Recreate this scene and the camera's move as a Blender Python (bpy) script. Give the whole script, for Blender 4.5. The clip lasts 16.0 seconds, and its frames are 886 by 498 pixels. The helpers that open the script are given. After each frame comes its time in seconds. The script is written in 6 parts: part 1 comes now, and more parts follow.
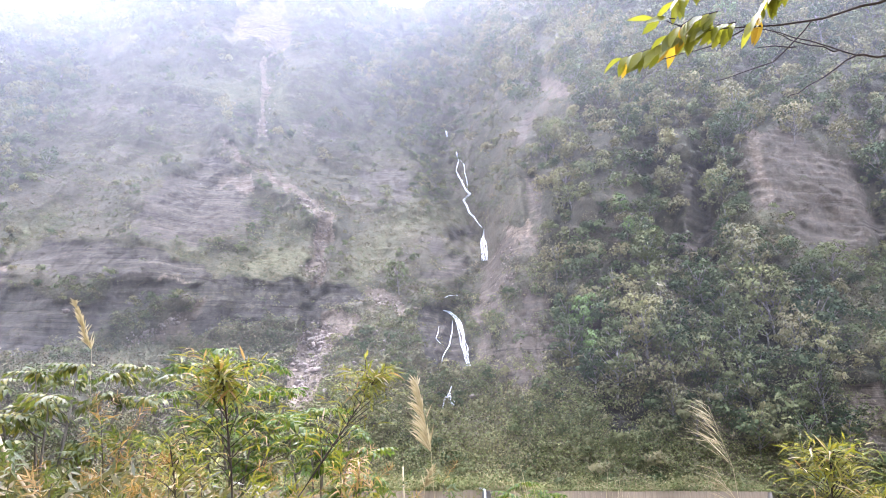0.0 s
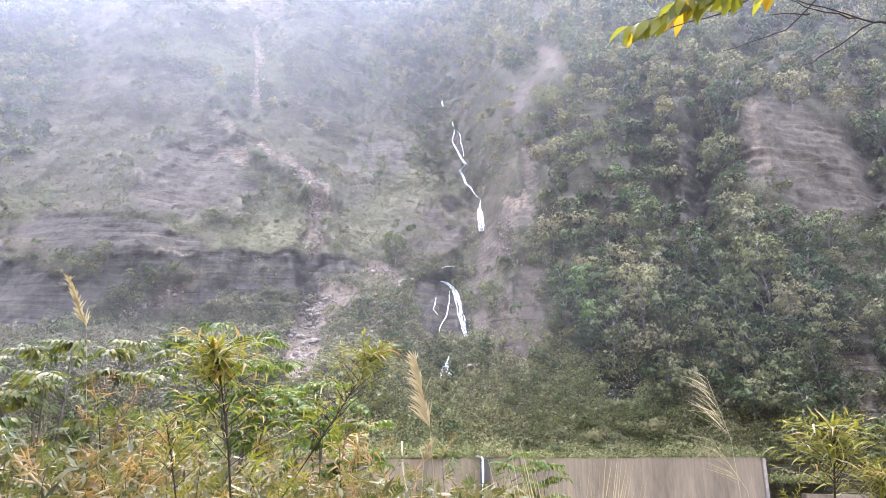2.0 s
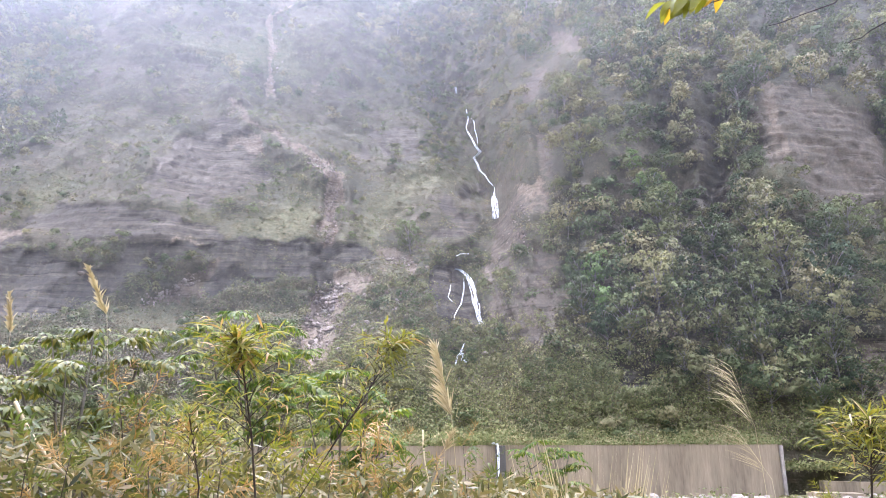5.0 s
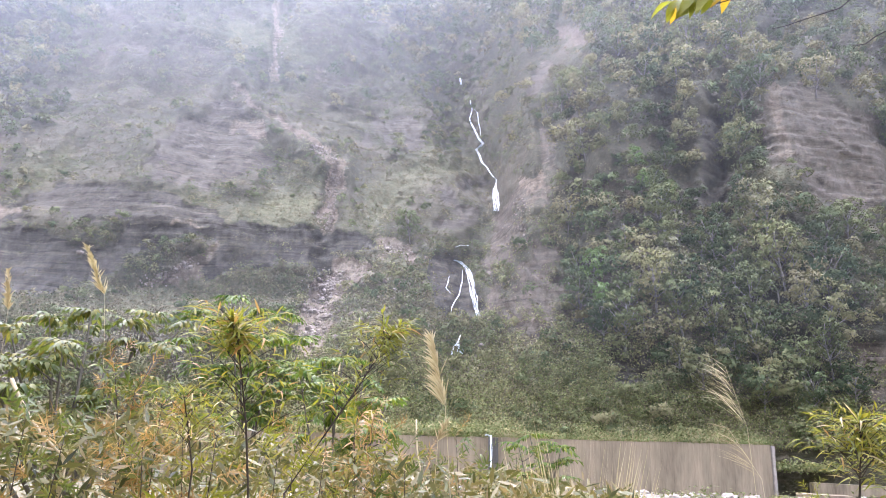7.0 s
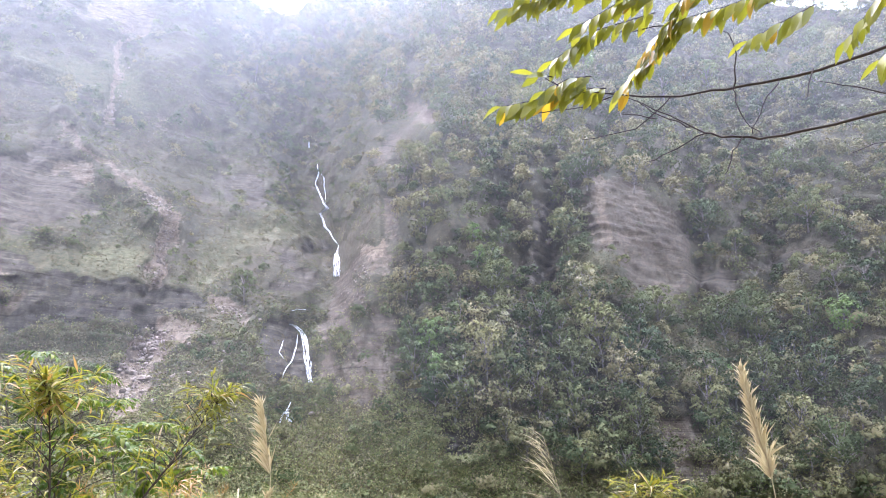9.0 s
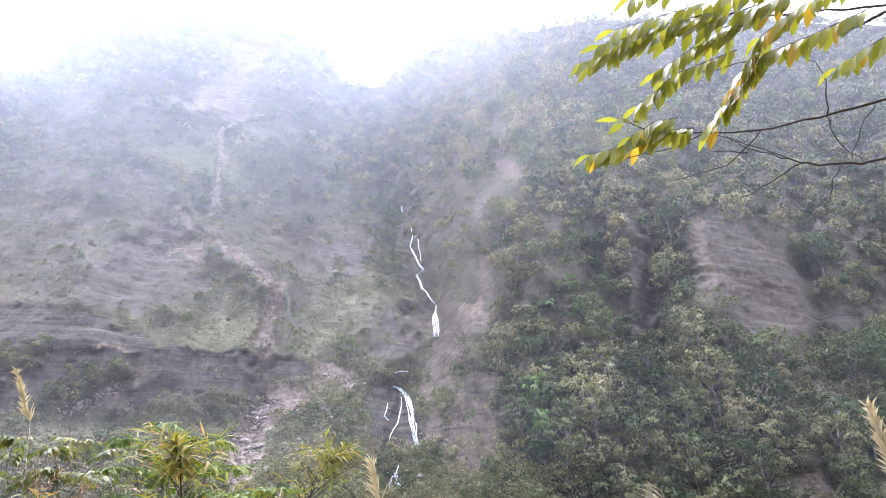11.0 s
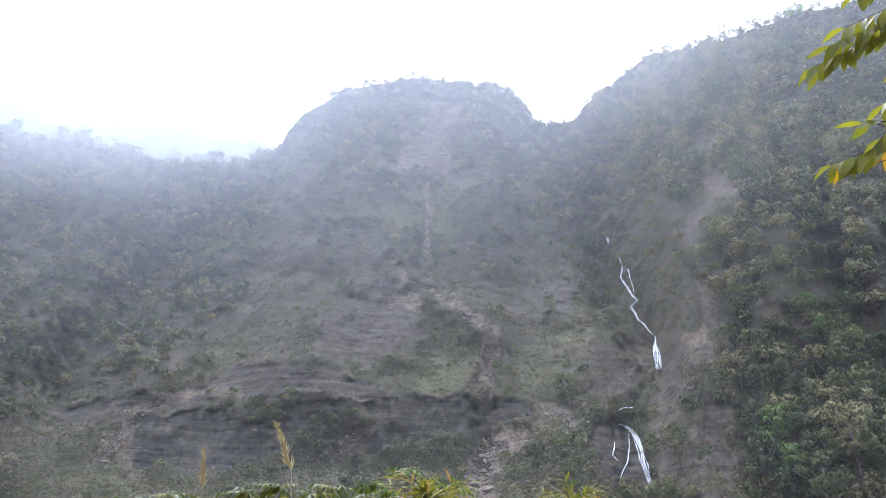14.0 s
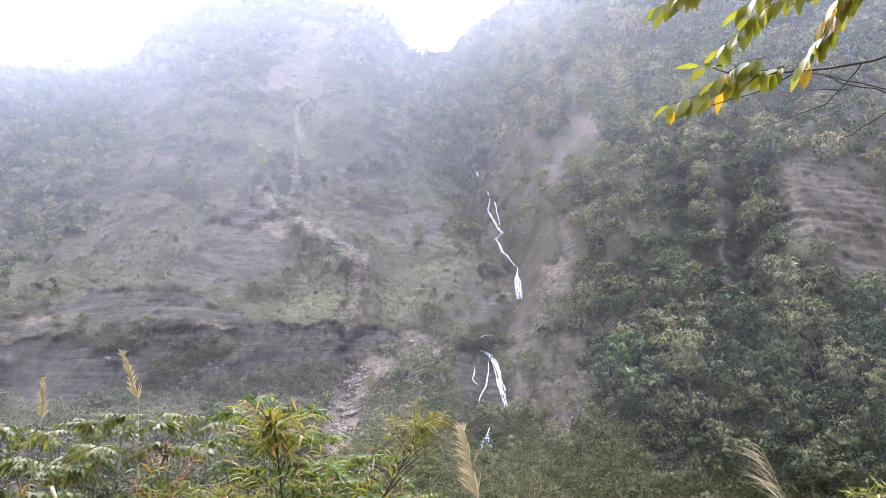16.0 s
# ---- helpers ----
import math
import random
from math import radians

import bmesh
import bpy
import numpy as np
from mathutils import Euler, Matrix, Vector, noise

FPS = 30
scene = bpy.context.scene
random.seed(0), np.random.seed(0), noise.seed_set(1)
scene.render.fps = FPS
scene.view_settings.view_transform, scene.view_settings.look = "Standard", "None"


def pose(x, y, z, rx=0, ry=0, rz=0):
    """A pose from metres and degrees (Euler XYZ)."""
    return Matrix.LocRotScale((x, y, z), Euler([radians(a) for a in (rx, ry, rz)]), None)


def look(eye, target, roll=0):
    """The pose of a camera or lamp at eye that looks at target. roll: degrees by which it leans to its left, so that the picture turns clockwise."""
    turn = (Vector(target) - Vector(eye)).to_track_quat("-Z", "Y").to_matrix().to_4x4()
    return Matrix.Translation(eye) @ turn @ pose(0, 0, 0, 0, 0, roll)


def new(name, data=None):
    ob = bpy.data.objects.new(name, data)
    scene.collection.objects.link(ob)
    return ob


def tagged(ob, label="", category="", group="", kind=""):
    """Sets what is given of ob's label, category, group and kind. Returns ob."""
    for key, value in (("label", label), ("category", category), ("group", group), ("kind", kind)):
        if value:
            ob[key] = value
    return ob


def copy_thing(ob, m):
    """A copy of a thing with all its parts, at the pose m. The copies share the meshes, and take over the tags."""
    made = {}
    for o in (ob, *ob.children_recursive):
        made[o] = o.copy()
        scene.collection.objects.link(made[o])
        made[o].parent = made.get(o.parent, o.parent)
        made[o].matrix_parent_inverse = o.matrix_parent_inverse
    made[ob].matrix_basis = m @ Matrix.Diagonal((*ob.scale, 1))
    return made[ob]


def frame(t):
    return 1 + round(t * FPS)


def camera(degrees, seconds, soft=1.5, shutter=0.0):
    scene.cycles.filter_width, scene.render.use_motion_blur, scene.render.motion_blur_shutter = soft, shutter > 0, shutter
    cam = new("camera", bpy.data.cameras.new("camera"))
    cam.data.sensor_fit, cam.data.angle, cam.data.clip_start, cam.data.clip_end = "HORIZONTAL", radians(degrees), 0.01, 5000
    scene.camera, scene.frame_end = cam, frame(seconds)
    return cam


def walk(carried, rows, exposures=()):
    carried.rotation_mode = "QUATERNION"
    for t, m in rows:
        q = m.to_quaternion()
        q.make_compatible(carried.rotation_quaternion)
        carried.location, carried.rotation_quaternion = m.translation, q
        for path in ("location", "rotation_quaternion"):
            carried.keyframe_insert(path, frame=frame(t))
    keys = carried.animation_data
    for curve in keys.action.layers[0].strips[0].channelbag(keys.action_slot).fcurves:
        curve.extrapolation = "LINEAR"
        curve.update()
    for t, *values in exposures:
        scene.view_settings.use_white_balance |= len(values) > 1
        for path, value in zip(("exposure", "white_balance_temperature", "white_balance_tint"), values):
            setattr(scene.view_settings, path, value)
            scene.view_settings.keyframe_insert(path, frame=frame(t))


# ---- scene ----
EYE_Z = 5.2
cam = camera(63.35, 16.0, soft=0.9)
# seconds, offset of the eye in metres, yaw to the left, pitch and roll in degrees
PATH = [
    (0, 0.018, -0.087, -0.045, -0.22, 18.46, 0.16),
    (0.5, 0.009, -0.064, -0.035, -0.16, 19.71, 0.32),
    (1, 0.012, -0.026, -0.008, -0.79, 16.04, 0.43),
    (1.5, 0.014, -0.027, -0.003, -1.03, 16.46, -0.08),
    (2, 0.013, -0.041, -0.012, -0.50, 16.13, -0.28),
    (2.5, 0.010, -0.029, -0.012, -0.01, 14.37, -0.16),
    (3, 0.005, -0.009, -0.006, 0.14, 13.87, 0.03),
    (3.5, 0.000, 0.005, -0.001, 0.00, 14.00, 0.00),
    (4, -0.006, 0.016, 0.002, 0.01, 14.55, 0.08),
    (4.5, -0.015, 0.019, 0.002, 0.33, 15.03, -0.15),
    (4.7, -0.022, 0.010, -0.001, 0.62, 15.17, -0.37),
    (7, -0.020, 0.000, 0.000, 0.63, 14.42, 1.57),
    (7.5, -0.014, 0.002, -0.000, 0.01, 14.25, 1.78),
    (8, -0.010, -0.011, -0.004, -4.03, 16.93, 1.38),
    (8.5, -0.013, -0.049, -0.010, -10.95, 18.90, 1.08),
    (8.7, -0.022, -0.087, -0.014, -12.55, 19.50, 1.26),
    (10.8, -0.028, -0.133, -0.054, -6.51, 22.95, -0.18),
    (11, -0.038, -0.146, -0.051, -4.25, 24.47, 0.43),
    (11.5, -0.055, -0.187, -0.054, -1.29, 26.26, 1.11),
    (12, -0.069, -0.222, -0.066, 3.34, 24.48, 1.46),
    (12.5, -0.069, -0.214, -0.070, 11.64, 22.75, 1.80),
    (13, -0.075, -0.184, -0.061, 17.96, 23.08, 2.48),
    (13.5, -0.089, -0.166, -0.053, 16.20, 26.28, 2.63),
    (14, -0.084, -0.169, -0.044, 14.04, 27.07, 2.63),
    (14.5, -0.066, -0.163, -0.032, 10.11, 22.87, 2.03),
    (15, -0.053, -0.130, -0.024, 7.96, 21.19, 0.62),
    (15.5, -0.040, -0.108, -0.023, 5.58, 21.58, 0.22),
    (16, -0.030, -0.112, -0.025, 2.59, 21.64, -0.34),
]


def view(x, y, z, yaw, pitch, roll):
    a, b = radians(yaw), radians(pitch)
    eye = Vector((x, y, z + EYE_Z))
    ahead = Vector((-math.sin(a) * math.cos(b), math.cos(a) * math.cos(b), math.sin(b)))
    return look(eye, eye + ahead, roll)


walk(cam, [(row[0], view(*row[1:])) for row in PATH],
     exposures=[(0, 2.56, 5790, 24), (4.5, 2.45, 5870, 24), (8.7, 2.48, 5790, 23), (11.0, 2.35, 5720, 24), (12.0, 1.96, 5720, 22), (12.5, 1.96, 5686, 20), (13.0, 1.99, 5653, 19), (13.5, 1.65, 5620, 17), (14.5, 1.44, 5690, 19), (15.2, 2.1, 5770, 22), (16.0, 2.15, 5820, 24)])

# ---- daylight: bright overcast, the sun high behind the peak ----
SUN_AZ, SUN_EL = -20.0, 58.0
world = bpy.data.worlds.new("overcast_sky")
scene.world = world
world.use_nodes = True
wn = world.node_tree
wn.nodes.clear()
sky = wn.nodes.new("ShaderNodeTexSky")
sky.sky_type, sky.sun_disc = "NISHITA", False
sky.sun_elevation, sky.sun_rotation = radians(SUN_EL), radians(SUN_AZ)
sky.air_density, sky.dust_density = 1.0, 4.0
bg_sky = wn.nodes.new("ShaderNodeBackground")
bg_sky.inputs["Strength"].default_value = 0.10
bg_cloud = wn.nodes.new("ShaderNodeBackground")
bg_cloud.inputs["Color"].default_value = (0.86, 0.92, 1.0, 1)
bg_cloud.inputs["Strength"].default_value = 1.15
both = wn.nodes.new("ShaderNodeAddShader")
world_out = wn.nodes.new("ShaderNodeOutputWorld")
wn.links.new(sky.outputs["Color"], bg_sky.inputs["Color"])
wn.links.new(bg_sky.outputs[0], both.inputs[0])
wn.links.new(bg_cloud.outputs[0], both.inputs[1])
wn.links.new(both.outputs[0], world_out.inputs["Surface"])
sun = new("sun", bpy.data.lights.new("sun", "SUN"))
sun.data.energy, sun.data.angle, sun.data.color = 1.4, radians(50), (1.0, 0.96, 0.9)
sa, se = radians(SUN_AZ), radians(SUN_EL)
sun.matrix_world = look((math.sin(sa) * math.cos(se) * 300, math.cos(sa) * math.cos(se) * 300, math.sin(se) * 300), (0, 0, 0))


# ---- materials ----
def node_mat(name):
    m = bpy.data.materials.new(name)
    m.use_nodes = True
    nt = m.node_tree
    nt.nodes.clear()
    out = nt.nodes.new("ShaderNodeOutputMaterial")
    return m, nt, out


def noise_node(nt, scale, detail=6, rough=0.6, coord="Object", stretch=None):
    tc = nt.nodes.new("ShaderNodeTexCoord")
    n = nt.nodes.new("ShaderNodeTexNoise")
    n.inputs["Scale"].default_value = scale
    n.inputs["Detail"].default_value = detail
    n.inputs["Roughness"].default_value = rough
    if stretch:
        mp = nt.nodes.new("ShaderNodeMapping")
        mp.inputs["Scale"].default_value = stretch
        nt.links.new(tc.outputs[coord], mp.inputs["Vector"])
        nt.links.new(mp.outputs[0], n.inputs["Vector"])
    else:
        nt.links.new(tc.outputs[coord], n.inputs["Vector"])
    return n.outputs["Fac"]


def ramp(nt, fac, stops):
    r = nt.nodes.new("ShaderNodeValToRGB")
    r.color_ramp.elements[0].position, r.color_ramp.elements[0].color = stops[0][0], (*stops[0][1], 1)
    r.color_ramp.elements[1].position, r.color_ramp.elements[1].color = stops[-1][0], (*stops[-1][1], 1)
    for p, c in stops[1:-1]:
        r.color_ramp.elements.new(p).color = (*c, 1)
    nt.links.new(fac, r.inputs[0])
    return r.outputs["Color"]


def mix(nt, fac, a, b, kind="MIX"):
    n = nt.nodes.new("ShaderNodeMix")
    n.data_type, n.blend_type = "RGBA", kind
    for socket, v in ((n.inputs[0], fac), (n.inputs[6], a), (n.inputs[7], b)):
        if hasattr(v, "is_linked"):
            nt.links.new(v, socket)
        else:
            socket.default_value = v if isinstance(v, float) else (*v, 1)
    return n.outputs[2]


def calc(nt, op, a, b=0.0, c=None):
    n = nt.nodes.new("ShaderNodeMath")
    n.operation = op
    for i, v in enumerate((a, b) if c is None else (a, b, c)):
        if hasattr(v, "is_linked"):
            nt.links.new(v, n.inputs[i])
        else:
            n.inputs[i].default_value = v
    return n.outputs[0]


def bump(nt, height, distance, strength=0.6):
    b = nt.nodes.new("ShaderNodeBump")
    b.inputs["Distance"].default_value, b.inputs["Strength"].default_value = distance, strength
    nt.links.new(height, b.inputs["Height"])
    return b.outputs[0]


def principled(nt, out, color, rough=0.8, normal=None, spec=0.3):
    p = nt.nodes.new("ShaderNodeBsdfPrincipled")
    if hasattr(color, "is_linked"):
        nt.links.new(color, p.inputs["Base Color"])
    else:
        p.inputs["Base Color"].default_value = (*color, 1)
    if hasattr(rough, "is_linked"):
        nt.links.new(rough, p.inputs["Roughness"])
    else:
        p.inputs["Roughness"].default_value = rough
    p.inputs["Specular IOR Level"].default_value = spec
    if normal:
        nt.links.new(normal, p.inputs["Normal"])
    nt.links.new(p.outputs[0], out.inputs["Surface"])
    return p


def plain(name, dark, light, scale, rough=0.8, depth=0.01, spec=0.3, stretch=None):
    """Two-scale mottled surface between two colours."""
    m, nt, out = node_mat(name)
    big = noise_node(nt, scale, 5, 0.6, stretch=stretch)
    fine = noise_node(nt, scale * 9, 4, 0.6, stretch=stretch)
    f = calc(nt, "ADD", calc(nt, "MULTIPLY", big, 0.65), calc(nt, "MULTIPLY", fine, 0.35))
    col = ramp(nt, f, [(0.3, dark), (0.7, light)])
    principled(nt, out, col, rough, bump(nt, f, depth), spec)
    return m


def foliage(name, stops, patch=0.05, through_light=0.35, rough=0.55, spec=0.35, patch_weight=0.5, tint=False, own_weight=0.3):
    """Leaves: colour by species patch and by leaf, partly see-through to light."""
    m, nt, out = node_mat(name)
    geo = nt.nodes.new("ShaderNodeNewGeometry")
    pos = nt.nodes.new("ShaderNodeTexNoise")
    pos.inputs["Scale"].default_value, pos.inputs["Detail"].default_value = patch, 3
    nt.links.new(geo.outputs["Position"], pos.inputs["Vector"])
    obi = nt.nodes.new("ShaderNodeObjectInfo")
    f = calc(nt, "ADD", calc(nt, "MULTIPLY", pos.outputs["Fac"], patch_weight),
             calc(nt, "MULTIPLY", geo.outputs["Random Per Island"], 1.0 - own_weight - patch_weight))
    own = obi.outputs["Random"]
    if tint:
        own = nt.nodes.new("ShaderNodeAttribute")
        own.attribute_name = "tint"
        own = own.outputs["Fac"]
    f = calc(nt, "ADD", f, calc(nt, "MULTIPLY", own, own_weight))
    col = ramp(nt, f, stops)
    p = nt.nodes.new("ShaderNodeBsdfPrincipled")
    nt.links.new(col, p.inputs["Base Color"])
    p.inputs["Roughness"].default_value, p.inputs["Specular IOR Level"].default_value = rough, spec
    tr = nt.nodes.new("ShaderNodeBsdfTranslucent")
    nt.links.new(mix(nt, 0.6, col, (1.0, 1.0, 0.55), "MULTIPLY"), tr.inputs["Color"])
    ms = nt.nodes.new("ShaderNodeMixShader")
    ms.inputs[0].default_value = through_light
    nt.links.new(p.outputs[0], ms.inputs[1])
    nt.links.new(tr.outputs[0], ms.inputs[2])
    nt.links.new(ms.outputs[0], out.inputs["Surface"])
    return m


def mountain_material():
    m, nt, out = node_mat("mountain_rock_and_scrub")
    maps = {}
    for key in ("rock", "pale", "grass"):
        node = nt.nodes.new("ShaderNodeAttribute")
        node.attribute_name = key
        maps[key] = node.outputs["Fac"]
    strata = noise_node(nt, 1.0, 6, 0.7, stretch=(0.05, 0.05, 1.5))
    seams = noise_node(nt, 1.0, 5, 0.6, stretch=(0.07, 0.07, 2.4))
    streaks = noise_node(nt, 1.0, 4, 0.6, stretch=(0.9, 0.9, 0.09))
    grain = noise_node(nt, 1.5, 9, 0.75)
    patch = noise_node(nt, 0.05, 6, 0.65)
    soil = ramp(nt, calc(nt, "ADD", calc(nt, "MULTIPLY", patch, 0.45), calc(nt, "MULTIPLY", grain, 0.55)),
                [(0.36, (0.036, 0.035, 0.021)), (0.48, (0.064, 0.057, 0.035)), (0.56, (0.09, 0.075, 0.05)), (0.68, (0.145, 0.113, 0.08))])
    turf = ramp(nt, grain, [(0.35, (0.06, 0.063, 0.03)), (0.5, (0.11, 0.105, 0.052)), (0.65, (0.17, 0.148, 0.085))])
    soil = mix(nt, calc(nt, "MULTIPLY", maps["grass"], 0.8), soil, turf)
    layers = calc(nt, "ADD", calc(nt, "MULTIPLY", strata, 0.45), calc(nt, "ADD", calc(nt, "MULTIPLY", grain, 0.33), calc(nt, "MULTIPLY", streaks, 0.22)))
    shale = ramp(nt, layers, [(0.40, (0.026, 0.023, 0.018)), (0.455, (0.045, 0.039, 0.03)), (0.53, (0.061, 0.052, 0.039)), (0.60, (0.102, 0.084, 0.061))])
    tan = ramp(nt, calc(nt, "ADD", calc(nt, "MULTIPLY", grain, 0.65), calc(nt, "MULTIPLY", strata, 0.35)),
               [(0.34, (0.085, 0.063, 0.045)), (0.5, (0.165, 0.126, 0.088)), (0.66, (0.29, 0.23, 0.168))])
    dark = ramp(nt, seams, [(0.35, (0.42, 0.41, 0.40)), (0.40, (1.0, 1.0, 1.0))])
    rock = mix(nt, 0.75, mix(nt, maps["pale"], shale, tan), dark, "MULTIPLY")
    edge = calc(nt, "ADD", maps["rock"], calc(nt, "MULTIPLY", calc(nt, "SUBTRACT", grain, 0.5), 1.6))
    sel = nt.nodes.new("ShaderNodeMapRange")
    sel.inputs["From Min"].default_value, sel.inputs["From Max"].default_value = 0.42, 0.62
    nt.links.new(edge, sel.inputs["Value"])
    col = mix(nt, sel.outputs[0], soil, rock)
    h = calc(nt, "ADD", calc(nt, "MULTIPLY", seams, 0.3), calc(nt, "MULTIPLY", grain, 0.7))
    principled(nt, out, col, 0.88, bump(nt, h, 0.45, 0.8), 0.15)
    return m


MAT_MOUNTAIN = mountain_material()
MAT_SCRUB = foliage("scrub_leaves", [(0.22, (0.06, 0.078, 0.036)), (0.42, (0.098, 0.112, 0.05)), (0.58, (0.138, 0.136, 0.068)), (0.78, (0.21, 0.175, 0.11))], 0.045, 0.32, 0.85, 0.05, 0.4, True, 0.45)
MAT_TUFT = foliage("slope_grass", [(0.28, (0.058, 0.064, 0.029)), (0.40, (0.09, 0.082, 0.044)), (0.56, (0.117, 0.096, 0.06)), (0.8, (0.165, 0.132, 0.088))], 0.04, 0.32, 0.85, 0.05, 0.55, True, 0.3)
MAT_BANK = foliage("bank_grass", [(0.22, (0.09, 0.115, 0.035)), (0.45, (0.15, 0.16, 0.06)), (0.62, (0.21, 0.19, 0.09)), (0.8, (0.28, 0.24, 0.13))], 0.2, 0.4, 0.7, 0.15, 0.4, True)
MAT_CANOPY = foliage("forest_leaves", [(0.2, (0.06, 0.077, 0.036)), (0.40, (0.108, 0.124, 0.054)), (0.56, (0.152, 0.15, 0.07)), (0.68, (0.185, 0.16, 0.088)), (0.80, (0.225, 0.2, 0.095))], 0.06, 0.32, 0.85, 0.05, 0.25, True, 0.62)
MAT_TREE = foliage("tree_leaves", [(0.15, (0.058, 0.08, 0.041)), (0.45, (0.108, 0.128, 0.057)), (0.65, (0.158, 0.165, 0.072)), (0.85, (0.215, 0.2, 0.098))], 0.08, 0.32, 0.85, 0.05, 0.15, own_weight=0.72)
MAT_TREE_BRIGHT = foliage("young_tree_leaves", [(0.3, (0.10, 0.165, 0.035)), (0.7, (0.19, 0.26, 0.07))], 0.3, patch_weight=0.3)
MAT_TREE_DRY = foliage("drying_tree_leaves", [(0.3, (0.13, 0.125, 0.055)), (0.7, (0.235, 0.205, 0.095))], 0.3, patch_weight=0.3)
MAT_BUSH_LEAF = foliage("glossy_bush_leaf", [(0.25, (0.048, 0.086, 0.012)), (0.5, (0.09, 0.135, 0.018)), (0.8, (0.175, 0.19, 0.024))], 1.5, 0.5, 0.45, 0.22, 0.2)
MAT_DULL_LEAF = foliage("dull_bush_leaf", [(0.25, (0.055, 0.078, 0.014)), (0.55, (0.105, 0.122, 0.025)), (0.8, (0.20, 0.178, 0.034))], 1.5, 0.5, 0.42, 0.3, 0.2)
MAT_YELLOW_LEAF = foliage("yellow_green_leaf", [(0.2, (0.092, 0.10, 0.009)), (0.45, (0.155, 0.158, 0.016)), (0.7, (0.235, 0.205, 0.03)), (0.85, (0.31, 0.245, 0.062))], 2.0, 0.5, 0.5, 0.22, 0.2)
MAT_ORANGE_LEAF = foliage("rusty_dry_leaf", [(0.2, (0.180, 0.098, 0.023)), (0.5, (0.279, 0.164, 0.049)), (0.8, (0.378, 0.262, 0.105))], 2.0, 0.4, 0.5, 0.4, 0.2)
MAT_BRANCH_LEAF = foliage("overhanging_leaf", [(0.2, (0.10, 0.115, 0.011)), (0.5, (0.175, 0.18, 0.014)), (0.8, (0.29, 0.28, 0.022))], 3.0, 0.5, 0.35, 0.45, 0.15)
MAT_STRAW = foliage("dry_straw", [(0.2, (0.27, 0.21, 0.115)), (0.5, (0.38, 0.305, 0.18)), (0.8, (0.49, 0.41, 0.265))], 2.0, 0.4, 0.6, 0.3, 0.2)
MAT_BARK = plain("grey_brown_bark", (0.10, 0.085, 0.07), (0.26, 0.23, 0.20), 3.0, 0.9, 0.02)
MAT_BUSH_BARK = plain("brown_bush_bark", (0.05, 0.042, 0.03), (0.13, 0.11, 0.08), 12.0, 0.85, 0.004)
MAT_TWIG = plain("dark_twig_bark", (0.022, 0.016, 0.011), (0.055, 0.04, 0.028), 40.0, 0.85, 0.001, 0.15)
MAT_CONCRETE = plain("weathered_concrete", (0.115, 0.088, 0.056), (0.31, 0.242, 0.162), 0.6, 0.9, 0.02, stretch=(1.4, 1.4, 0.16))
MAT_STONE = plain("pale_river_stone", (0.17, 0.14, 0.11), (0.38, 0.33, 0.28), 1.2, 0.85, 0.05)
MAT_SCREE = plain("brown_scree_stone", (0.13, 0.10, 0.08), (0.31, 0.255, 0.21), 1.0, 0.9, 0.05)
MAT_GROUND = plain("scrubby_river_ground", (0.07, 0.065, 0.035), (0.19, 0.16, 0.10), 0.6, 0.95, 0.1)
MAT_WATER = plain("white_water", (0.62, 0.65, 0.68), (0.92, 0.93, 0.94), 1.2, 0.35, 0.15, spec=0.5, stretch=(3, 3, 0.5))


# ---- geometry helpers ----
def hashed(ix, iy, s):
    h = (ix * 374761393 + iy * 668265263 + s * 974634757) & 0xFFFFFFFF
    h = ((h ^ (h >> 13)) * 1274126177) & 0xFFFFFFFF
    return ((h ^ (h >> 16)) & 0xFFFF) / 32767.5 - 1.0


def vnoise(x, y, s=0):
    """Smooth value noise from -1 to 1 on arrays."""
    x, y = np.asarray(x, float), np.asarray(y, float)
    ix, iy = np.floor(x).astype(np.int64), np.floor(y).astype(np.int64)
    fx, fy = x - ix, y - iy
    fx, fy = fx * fx * (3 - 2 * fx), fy * fy * (3 - 2 * fy)
    a, b = hashed(ix, iy, s), hashed(ix + 1, iy, s)
    c, d = hashed(ix, iy + 1, s), hashed(ix + 1, iy + 1, s)
    return (a * (1 - fx) + b * fx) * (1 - fy) + (c * (1 - fx) + d * fx) * fy


def fbm(x, y, s=0, octaves=4):
    return sum(vnoise(x * 2.03**k, y * 2.03**k, s + 17 * k) * 0.5**k for k in range(octaves))


def mesh_of(name, verts, faces, mat, smooth=False):
    """A mesh from vertex rows and equal-sided faces (numpy) or a face list."""
    me = bpy.data.meshes.new(name)
    if isinstance(faces, np.ndarray):
        n, k = faces.shape
        me.vertices.add(len(verts))
        me.vertices.foreach_set("co", np.asarray(verts, np.float32).ravel())
        me.loops.add(n * k)
        me.loops.foreach_set("vertex_index", faces.astype(np.int32).ravel())
        me.polygons.add(n)
        me.polygons.foreach_set("loop_start", np.arange(0, n * k, k, dtype=np.int32))
        me.update(calc_edges=True)
    else:
        me.from_pydata([tuple(v) for v in verts], [], faces)
    if smooth:
        me.polygons.foreach_set("use_smooth", np.ones(len(me.polygons), bool))
    me.materials.append(mat)
    return me


def part(name, me, parent, label=""):
    """Links a mesh as one part under a thing or part, which stands at its own origin."""
    ob = new(name, me)
    ob.parent = parent
    if label:
        tagged(ob, label)
    return ob


